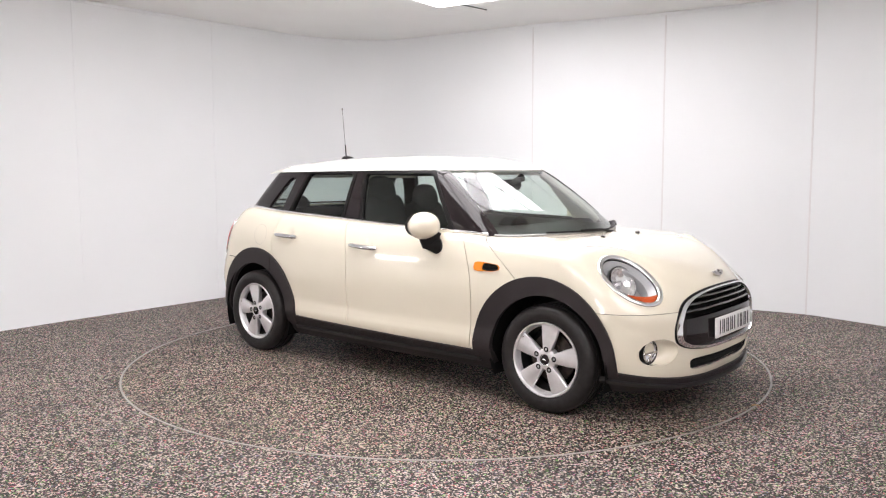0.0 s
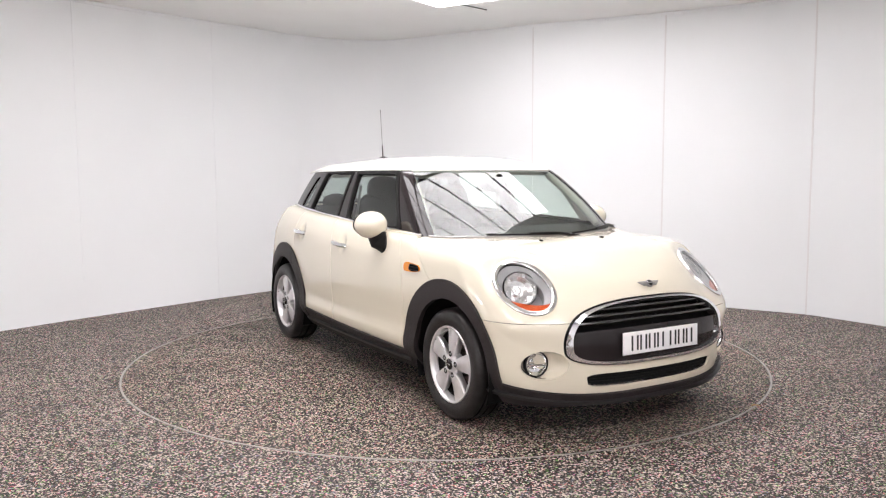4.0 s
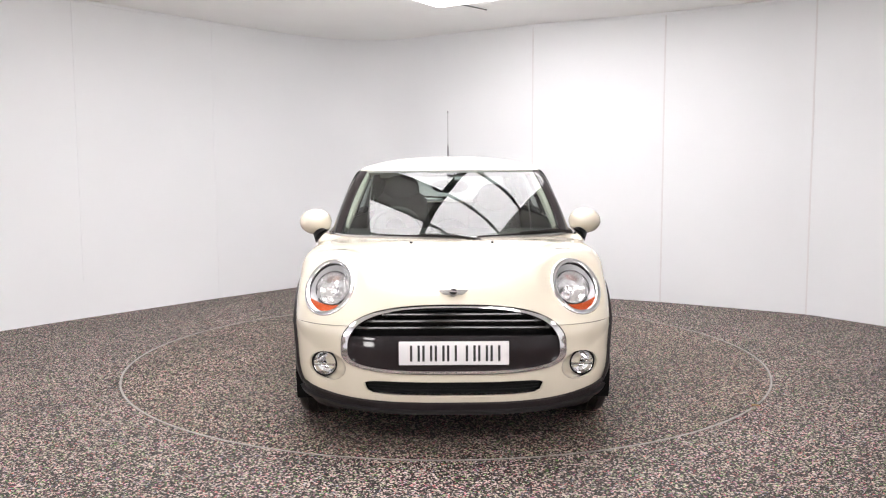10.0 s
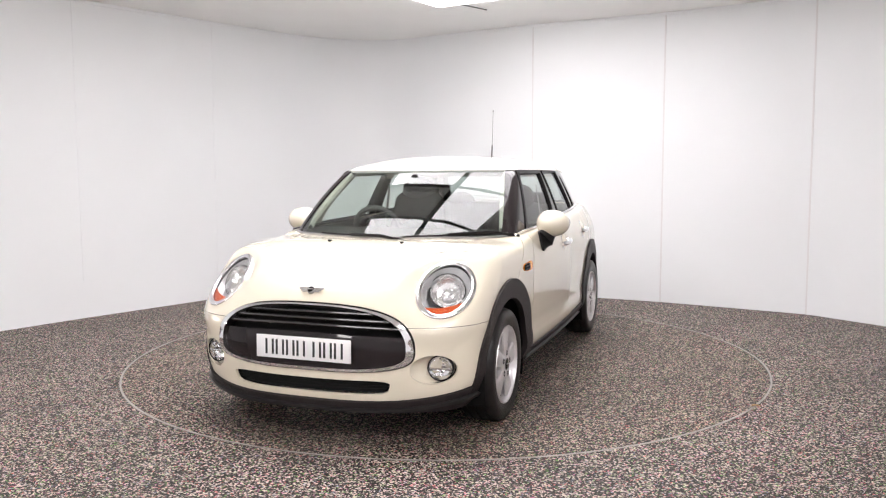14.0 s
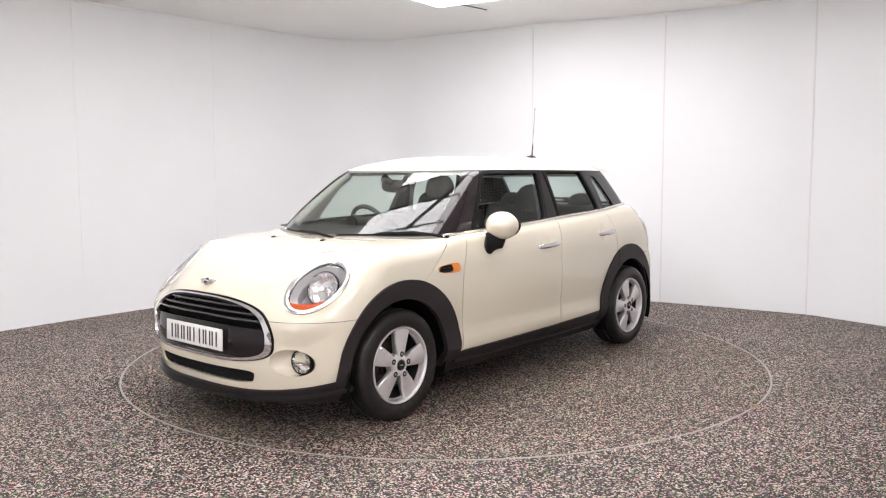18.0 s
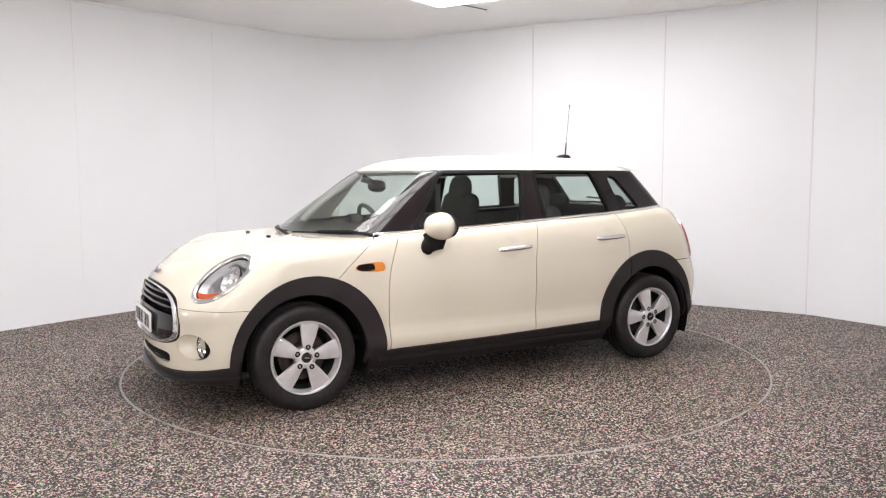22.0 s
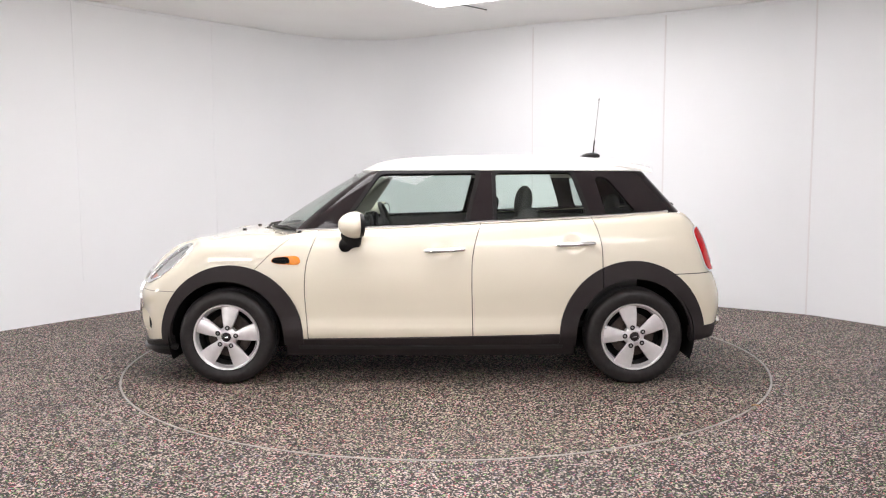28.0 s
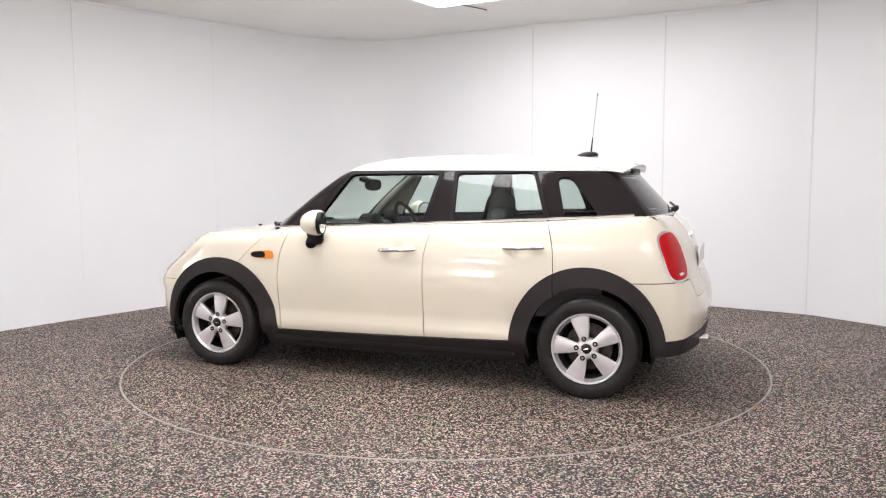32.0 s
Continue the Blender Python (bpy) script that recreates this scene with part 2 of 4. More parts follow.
def build_turntable():
    verts, faces = [(0, 0, 0)], []
    rings = [0.5, 1.0, 1.5, 2.0, 2.2185]
    steps = 160
    for r in rings:
        verts += [(r * math.cos(2 * math.pi * k / steps), r * math.sin(2 * math.pi * k / steps), 0) for k in range(steps)]
    verts += [(x, y, -0.03) for x, y, _ in verts[-steps:]]
    for k in range(steps):
        j = (k + 1) % steps
        faces.append((0, 1 + k, 1 + j))
        for r in range(len(rings)):
            faces.append((1 + r * steps + k, 1 + (r + 1) * steps + k, 1 + (r + 1) * steps + j, 1 + r * steps + j))
    ob = part_of("turntable", mesh_of("turntable", verts, faces, False), M_DISC)
    bm = lathe([(2.2215, -0.02), (2.2215, 0.002), (2.2335, 0.002), (2.2335, -0.02)], 200, "z")
    part("edge_ring", bm, M_RING, ob, "thin pale metal edge ring", angle=30)
    part("hub_plug", lathe([(0.0005, 0.003), (0.05, 0.003), (0.055, 0.0)], 24, "z"), M_CLAD, ob, "small black plug at the middle")
    return tagged(ob, "round turntable disc covered in dark speckled rubber", "turntable")


LIGHT_ANGLE = 58.0
LIGHT_STEP, LIGHT_HALF, LIGHT_GAP = 0.545, 1.05, 0.09


def build_light(far, aside, gone, count, diffuser):
    """A big overhead light: two rows of diffuser panels between dark bars; gone is a panel left out."""
    root = new("ceiling_light")
    root.matrix_basis = Matrix.Translation((0, 0, CEIL)) @ Matrix.Rotation(radians(LIGHT_ANGLE), 4, "Z")
    near = far - LIGHT_STEP * count
    wide = LIGHT_HALF - LIGHT_GAP / 2
    for row in (-1, 1):
        for k in range(count):
            if (row, k) == gone:
                continue
            x = far - LIGHT_STEP * (k + 0.5)
            part("diffuser", box((LIGHT_STEP - 0.04, wide, 0.02), (x, aside + row * (wide + LIGHT_GAP) / 2, -0.012), 0.004, 1), diffuser, root, smooth=False)
    for k in range(1, count):
        part("bar", box((0.04, 2 * LIGHT_HALF, 0.028), (far - LIGHT_STEP * k, aside, -0.014)), M_DARKBAR, root, smooth=False)
    part("bar", box((far - near, LIGHT_GAP, 0.030), ((far + near) / 2, aside, -0.015)), M_DARKBAR, root, smooth=False)
    tagged(root, "large flat overhead light or added fill light, glowing white panels between dark bars", "ceiling light", group="ceiling lights")


def build_flood(x, y, z, bars):
    """A floodlight on a slim stand beside the camera, turned to the car."""
    root = new("floodlight")
    root.matrix_basis = Matrix.Translation((x, y, 0)) @ Matrix.Rotation(math.atan2(-1.0 - y, -x), 4, "Z")
    for k in range(bars):
        h = z + (k - (bars - 1) / 2) * 0.50
        head = part("lamp_head", box((0.06, 0.62, 0.28), (0, 0, h), 0.01, 2), M_CLAD, root, "black lamp head")
        part("glow_panel", box((0.006, 0.58, 0.25), (0.034, 0, h)), M_FLOOD, head, "glowing white panel", smooth=False)
    part("stand", tube([(-0.05, 0, 0.03), (-0.05, 0, z + 0.30)], 0.014), M_CLAD, root)
    for k in range(3):
        t = radians(120 * k + 60)
        part("foot", tube([(-0.05, 0, 0.25), (-0.05 + 0.32 * math.cos(t), 0.32 * math.sin(t), 0.012)], 0.01), M_CLAD, root)
    tagged(root, "black floodlight with glowing panels on a stand", "floodlight", group="floodlights")


M_FLOOD = glow("flood_panel", (1.0, 0.97, 0.95), 22.0)
build_flood(-2.95, -5.45, 0.69, 2)
build_flood(-4.25, -1.35, 0.80, 1)
build_booth()
turntable = build_turntable()
build_light(1.66, 0.04, (1, 3), 7, M_LIGHT)
# Two unseen lights, added to fill the car's front and the near floor.
build_light(-2.0, -3.9, None, 5, M_FILL)
build_light(-4.6, -1.1, None, 3, M_FILL)


def build_leaf():
    """A curled scrap of dry leaf on the floor beside the disc."""
    bm = bmesh.new()
    n = 8
    rows = []
    for i in range(n + 1):
        u = i / n
        w = 0.011 * math.sin(math.pi * min(max(u, 0.06), 0.96)) ** 0.7 * (1 + 0.25 * math.sin(9 * u))
        rows.append([bm.verts.new(((u - 0.5) * 0.05, w * k, 0.003 + 0.007 * abs(k) * (1 - 0.5 * u) + 0.004 * math.sin(3 * u))) for k in (-1, -0.5, 0, 0.5, 1)])
    for p, q in zip(rows, rows[1:]):
        for k in range(4):
            bm.faces.new((p[k], p[k + 1], q[k + 1], q[k]))
    bmesh.ops.solidify(bm, geom=bm.faces[:], thickness=0.0008)
    leaf = part("dry_leaf", bm, grain(mat("dry_leaf_tan", (0.5, 0.33, 0.16), 0.8), 90, (0.42, 0.25, 0.10), (0.62, 0.44, 0.24)), at=pose(1.759, -1.384, 0.001, 0, 0, -12))
    tagged(leaf, "small curled tan dry leaf on the speckled floor", "leaf")


build_leaf()


# ---- the car: smooth surfaces given by formulas, cut into panels along their joints ----
def curve(*knots):
    """A smooth curve through (x, y) knots in rising x, as a function of an array."""
    xs, ys = np.array([k[0] for k in knots], float), np.array([k[1] for k in knots], float)
    d = np.gradient(ys, xs)

    def f(x):
        x = np.clip(np.asarray(x, float), xs[0], xs[-1])
        i = np.clip(np.searchsorted(xs, x) - 1, 0, len(xs) - 2)
        h = xs[i + 1] - xs[i]
        t = (x - xs[i]) / h
        return (2 * t ** 3 - 3 * t ** 2 + 1) * ys[i] + (t ** 3 - 2 * t ** 2 + t) * h * d[i] + (3 * t ** 2 - 2 * t ** 3) * ys[i + 1] + (t ** 3 - t ** 2) * h * d[i + 1]
    return f


def smax(a, b, k):
    h = np.maximum(k - np.abs(a - b), 0) / k
    return np.maximum(a, b) + h * h * k / 4


HALF = curve((-2.0, 0.76), (-1.6, 0.79), (-1.25, 0.818), (-0.9, 0.834), (-0.4, 0.851), (0.1, 0.856), (0.6, 0.850), (1.0, 0.838), (1.4, 0.828), (1.9, 0.81))
SIDE = curve((0.1, 0.78), (0.2, 0.900), (0.27, 0.958), (0.31, 0.984), (0.35, 0.9915), (0.39, 0.9885), (0.43, 0.986), (0.49, 0.9905), (0.6, 1.0), (0.74, 0.999), (0.85, 0.988), (0.93, 0.962), (1.0, 0.92), (1.1, 0.84))
NOSE = curve((0.1, 1.96), (0.2, 2.005), (0.28, 2.03), (0.38, 2.045), (0.48, 2.045), (0.56, 2.038), (0.63, 2.022), (0.70, 1.995), (0.76, 1.965), (0.85, 1.90), (1.0, 1.80))
TOP = curve((0.5, 0.965), (0.9, 0.957), (1.15, 0.950), (1.3, 0.944), (1.42, 0.931), (1.55, 0.910), (1.66, 0.885), (1.76, 0.851), (1.86, 0.808), (1.95, 0.765), (2.1, 0.68))
TAIL = curve((0.1, -1.78), (0.25, -1.855), (0.37, -1.885), (0.5, -1.905), (0.60, -1.89), (0.70, -1.852), (0.80, -1.822), (0.92, -1.775), (1.0, -1.725), (1.1, -1.63))
BELT = curve((-1.75, 1.072), (-1.5, 1.058), (-1.34, 1.049), (-1.0, 1.031), (-0.64, 1.015), (-0.28, 0.998), (0.07, 0.980), (0.43, 0.966), (0.70, 0.957), (0.90, 0.948))
ROOF = curve((-1.6, 1.345), (-1.467, 1.378), (-1.32, 1.405), (-1.07, 1.428), (-0.75, 1.441), (-0.43, 1.447), (-0.1, 1.445), (0.1, 1.438), (0.3, 1.420), (0.44, 1.390), (0.54, 1.352), (0.7, 1.27))
CAB_LOW = curve((-1.7, 0.60), (-1.5, 0.650), (-1.0, 0.722), (-0.3, 0.748), (0.4, 0.750), (0.9, 0.735))
CAB_HIGH = curve((-1.5, 0.510), (-1.0, 0.574), (-0.33, 0.604), (0.1, 0.617), (0.45, 0.620))

BOW = curve((0.3, 0.165), (0.5, 0.155), (0.58, 0.160), (0.66, 0.205), (0.76, 0.25), (0.9, 0.27))
BEND = curve((0.4, 2.9), (0.5, 2.85), (0.62, 2.5), (0.76, 1.9), (0.9, 1.8))
# Shallow dishes behind the door handles.
DISHES = ((-0.045, 0.858, 0.078, 0.013), (-0.86, 0.890, 0.078, 0.013))


def frame_of(centre, up, across):
    """A centre with two square axes on the surface and the way out of it."""
    u, w = np.array(up) / np.linalg.norm(up), np.array(across)
    w = w - u * (u @ w)
    w = w / np.linalg.norm(w)
    n = np.cross(u, w)
    return np.array(centre), u, w, n if n[0] * centre[0] > 0 else -n


HL_C, HL_U, HL_V, HL_N = frame_of((1.7257, 0.6271, 0.7523), (-0.8033, 0.1767, 0.5687), (-0.0721, 0.9191, -0.3874))


def lower(p):
    x, y, z = p[..., 0], np.abs(p[..., 1]), p[..., 2]
    side = y - HALF(x) * SIDE(z)
    front = (x - NOSE(z) + BOW(z) * (y / 0.647) ** BEND(z)) * 0.9
    side = side + sum(d * np.clip(1 - ((x - a) ** 2 + (z - b) ** 2) / r ** 2, 0, 1) ** 2 for a, b, r, d in DISHES)
    back = (TAIL(z) + 0.10 * (y / 0.7) ** 2.6 - x) * 0.9
    s = np.clip((x - 0.80) / 0.22, 0, 1)
    s = s * s * (3 - 2 * s)
    top = z - (s * (TOP(x) - 0.022 * (y / 0.75) ** 4) + (1 - s) * np.minimum(BELT(x) + 0.012, 1.075))
    f = smax(side, front, 0.10)
    f = smax(f, back, 0.12)
    f = smax(f, top, 0.05 + 0.02 * s)
    # The bed of the headlight is flat and leans back.
    d = np.stack([x, y, z], -1) - HL_C
    r = np.sqrt((d @ HL_U / 0.1975) ** 2 + (d @ HL_V / 0.1374) ** 2)
    w = np.clip((1.75 - r) / 0.75, 0, 1) * (np.abs(d @ HL_N) < 0.2)
    w = w * w * (3 - 2 * w)
    return f + (d @ HL_N - f) * w


def screen_x(y, z):
    """The windscreen: strongly curved at its foot, flatter at its head."""
    s = (z - 0.95) / 0.39
    foot, head = 1.17 - 0.305 * (np.abs(y) / 0.726) ** 2.2, 0.535 - 0.13 * (np.abs(y) / 0.6) ** 2
    return foot + (head - foot) * s + 0.02 * (1 - (2 * s - 1) ** 2)


def cab_side(x, z):
    s = (z - 0.97) / 0.365
    return CAB_LOW(x) + (CAB_HIGH(x) - CAB_LOW(x)) * s + 0.008 * (1 - (2 * s - 1) ** 2)


def cabin(p):
    x, y, z = p[..., 0], np.abs(p[..., 1]), p[..., 2]
    side = y - cab_side(x, z)
    front = (x - screen_x(y, z)) * 0.6
    back = (-1.40 - 0.27 * (1.34 - z) / 0.29 + 0.06 * (y / 0.5) ** 2 - x) * 0.75
    top = z - ROOF(x) + 0.062 * (y / 0.58) ** 2.4
    f = smax(side, front, 0.05)
    f = smax(f, back, 0.07)
    return smax(f, top, 0.055 - 0.037 * np.clip((x - 0.22) / 0.15, 0, 1))


def cast(field, origin, way):
    """Where rays from inside leave the field."""
    a, b = np.zeros(len(origin)), np.full(len(origin), 3.0)
    for _ in range(34):
        m = (a + b) / 2
        out = field(origin + way * m[:, None]) > 0
        b, a = np.where(out, m, b), np.where(out, a, m)
    return origin + way * ((a + b) / 2)[:, None]


def shell(field, x0, x1, z0, fan, straight, tilts):
    """Half a closed surface (y >= 0) as a grid of rays from a core line."""
    cores, turns = [], []
    for k in range(fan):
        cores.append(x1), turns.append(math.pi / 2 * k / fan)
    for k in range(straight + 1):
        cores.append(x1 + (x0 - x1) * k / straight), turns.append(math.pi / 2)
    for k in range(1, fan + 1):
        cores.append(x0), turns.append(math.pi / 2 + math.pi / 2 * k / fan)
    c, u = np.array(cores), np.array(turns)
    n, m = len(c), len(tilts)
    t = np.radians(np.array(tilts))
    origin = np.zeros((n, m, 3))
    origin[..., 0], origin[..., 2] = c[:, None], z0
    way = np.stack([np.cos(u)[:, None] * np.cos(t), np.sin(u)[:, None] * np.cos(t), np.ones(n)[:, None] * np.sin(t)], -1)
    v = cast(field, origin.reshape(-1, 3), way.reshape(-1, 3))
    v[:, 1] = np.maximum(v[:, 1], 0)
    v.reshape(n, m, 3)[0, :, 1] = 0
    v.reshape(n, m, 3)[-1, :, 1] = 0
    i, j = np.meshgrid(np.arange(n - 1), np.arange(m - 1), indexing="ij")
    a = (i * m + j).ravel()
    b, d, e = a + m, a + m + 1, a + 1
    return v, np.concatenate([np.stack([a, b, d], 1), np.stack([a, d, e], 1)])


def cut(v, f, g):
    """Keep the part of a triangle mesh where g > 0; the edge runs along g = 0."""
    g = np.where(np.abs(g) < 1e-7, 1e-7, g)
    pos = g[f] > 0
    count = pos.sum(1)
    out = list(f[count == 3])
    verts, made = list(v), {}

    def mid(i, j):
        key = (i, j) if i < j else (j, i)
        if key not in made:
            s = g[i] / (g[i] - g[j])
            verts.append(v[i] + (v[j] - v[i]) * s)
            made[key] = len(verts) - 1
        return made[key]
    for tri, p in zip(f[(count > 0) & (count < 3)].tolist(), pos[(count > 0) & (count < 3)].tolist()):
        if sum(p) == 1:
            k = p.index(True)
            a, b, c = tri[k], tri[(k + 1) % 3], tri[(k + 2) % 3]
            out.append((a, mid(a, b), mid(a, c)))
        else:
            k = p.index(False)
            a, b, c = tri[k], tri[(k + 1) % 3], tri[(k + 2) % 3]
            ab, ac = mid(a, b), mid(a, c)
            out += [(ab, b, c), (ab, c, ac)]
    v, f = np.array(verts).reshape(-1, 3), np.array(out, int).reshape(-1, 3)
    used, back = np.unique(f, return_inverse=True)
    return v[used], back.reshape(-1, 3)


def slope(field, v):
    e = 1e-4
    g = np.stack([field(v + d) - field(v - d) for d in np.eye(3) * e], 1)
    return g / np.maximum(np.linalg.norm(g, axis=1), 1e-9)[:, None]


def panel(name, base, field, cuts, material, parent, label="", lift=0.0, depth=0.012, sides="lr"):
    """A body panel: cut from the base surface, lifted off it, with its edges folded inwards. sides: l, r, lr (two panels) or m (one, mirrored across the middle)."""
    v, f = base
    for g in cuts:
        v, f = cut(v, f, g(v))
        if not len(f):
            return []
    nrm = slope(field, v)
    if "m" == sides:
        nrm[np.abs(v[:, 1]) < 1e-6, 1] = 0
    v = v + nrm * lift
    if sides == "m":
        on = np.abs(v[:, 1]) < 1e-6
        idx = np.where(on, np.arange(len(v)), np.arange(len(v)) + len(v))
        v, nrm = np.concatenate([v, v * [1, -1, 1]]), np.concatenate([nrm, nrm * [1, -1, 1]])
        f = np.concatenate([f, idx[f][:, ::-1]])
        used, back = np.unique(f, return_inverse=True)
        v, nrm, f = v[used], nrm[used], back.reshape(-1, 3)
    e = np.sort(np.concatenate([f[:, [0, 1]], f[:, [1, 2]], f[:, [2, 0]]]), 1)
    d = np.concatenate([f[:, [0, 1]], f[:, [1, 2]], f[:, [2, 0]]])
    _, first, num = np.unique(e, axis=0, return_index=True, return_counts=True)
    rim = d[first[num == 1]]
    made = []
    for s in ("m",) if sides == "m" else sides:
        k = np.array([1, -1 if s == "r" else 1, 1])
        vv, ff, nn = v * k, (f[:, ::-1] if s == "r" else f), nrm * k
        faces = [tuple(t) for t in ff.tolist()]
        verts = vv.tolist()
        if depth:
            ids, back = np.unique(rim, return_inverse=True)
            back = back.reshape(-1, 2)
            n0 = len(verts)
            verts += vv[ids].tolist() + (vv[ids] - nn[ids] * depth).tolist()
            for a, b in back.tolist():
                q = (n0 + b, n0 + a, n0 + len(ids) + a, n0 + len(ids) + b)
                faces.append(q[::-1] if s == "r" else q)
        me = mesh_of(name, verts, faces)
        loops = np.zeros((len(me.loops), 3))
        count = len(ff) * 3
        loops[:count] = nn[np.array(ff).ravel()]
        me.normals_split_custom_set(loops.tolist())
        made.append(part_of(name, me, material, parent, label))
    return made


TILT_LOW = np.concatenate([np.linspace(-31, 34, 74), np.linspace(35.5, 90, 34)])
TILT_CAB = np.concatenate([np.linspace(-14, 30, 60), np.linspace(31.5, 90, 26)])
BODY = shell(lower, -1.0, 1.25, 0.55, 64, 120, TILT_LOW)
CAB = shell(cabin, -1.05, 0.30, 1.12, 54, 90, TILT_CAB)
GAP = 0.0026
FRONT_HUB, REAR_HUB, HUB_Z, HUB_Y = 1.319, -1.248, 0.300, 0.82


def X(v):
    return v[:, 0]


def Y(v):
    return v[:, 1]


def Z(v):
    return v[:, 2]


def ring(cx, cz, r, rz=None):
    """Positive outside an upright wheel-arch outline that runs straight down below its middle."""
    rz = rz or r
    return lambda v: np.where(Z(v) > cz, np.hypot((X(v) - cx) / r, (Z(v) - cz) / rz), np.abs(X(v) - cx) / r) - 1


def neg(g):
    return lambda v: -g(v)


FRONT_IN, FRONT_OUT = ring(1.315, 0.30, 0.362, 0.358), ring(1.283, 0.30, 0.452, 0.459)
REAR_IN, REAR_OUT = ring(-1.245, 0.305, 0.362, 0.360), ring(-1.235, 0.31, 0.456, 0.469)
SILL = curve((-0.9, 0.321), (-0.237, 0.308), (0.8, 0.291), (1.0, 0.288))
DOOR_FRONT = curve((0.25, 0.800), (0.35, 0.803), (0.5, 0.813), (0.65, 0.815), (0.79, 0.796), (0.88, 0.765), (0.95, 0.735))
DOOR_MID = curve((0.25, -0.237), (0.5, -0.231), (0.65, -0.229), (0.82, -0.236), (0.92, -0.257), (1.05, -0.300))
DOOR_REAR = curve((0.6, -1.046), (0.75, -1.044), (0.89, -1.035), (0.96, -1.018), (1.05, -0.985))
BONNET_LINE = curve((0.6, 1.27), (0.73, 1.131), (0.82, 1.035), (0.892, 0.950), (0.948, 0.879), (1.0, 0.82))
COWL = lambda v: X(v) - (1.165 - 0.305 * (Y(v) / 0.726) ** 2.2)
FRONT_FOOT = lambda v: 0.229 + 0.063 * (Y(v) / 0.8) ** 4
REAR_FOOT = lambda v: 0.405 - 0.035 * (Y(v) / 0.7) ** 2


TL_C, TL_U, TL_V, TL_N = frame_of((-1.70, 0.640, 0.838), (0.25, -0.02, 0.96), (0.50, 0.86, -0.1))


def lamp(c, u, w, a, b, power=2.0, side=1):
    """Positive outside an oval on the surface round c."""
    def g(v):
        d = v - c
        return np.where(X(v) * side > 0, (np.abs(d @ u / a) ** power + np.abs(d @ w / b) ** power) ** (1 / power) - 1, 1.0)
    return g


def grille(w, up, down, mid=0.486):
    w, up, down = w * 0.98, up + 0.013, down - 0.032
    def g(v):
        z = Z(v) - mid
        e = np.where(z > 0, 2.5, 3.6)
        return np.where(X(v) > 1.2, (np.abs(Y(v) / w) ** e + np.abs(z / np.where(z > 0, up, down)) ** e) ** (1 / e) - 1, 1.0)
    return g


LOWGR = lambda v: np.where(X(v) > 1.2, (np.abs(Y(v) / (0.415 + 0.35 * (Z(v) - 0.262))) ** 9 + np.abs((Z(v) - 0.297 - 0.02 * Y(v) ** 2) / 0.037) ** 5) ** (1 / 6) - 1, 1.0)
FOG_Y, FOG_A, FOG_B = 0.622, 0.098, 0.073
FOG = lambda v: np.where(X(v) > 1.2, np.hypot((Y(v) - FOG_Y) / FOG_A, (Z(v) - 0.385) / FOG_B) - 1, 1.0)
HEAD = lamp(HL_C, HL_U, HL_V, 0.1975, 0.1374)
TAILLAMP = lamp(TL_C, TL_U, TL_V, 0.153, 0.114, 3.4, -1)

car = new("car")
tagged(car, "cream five-door small hatchback with black wheel-arch trim on the turntable", "car")


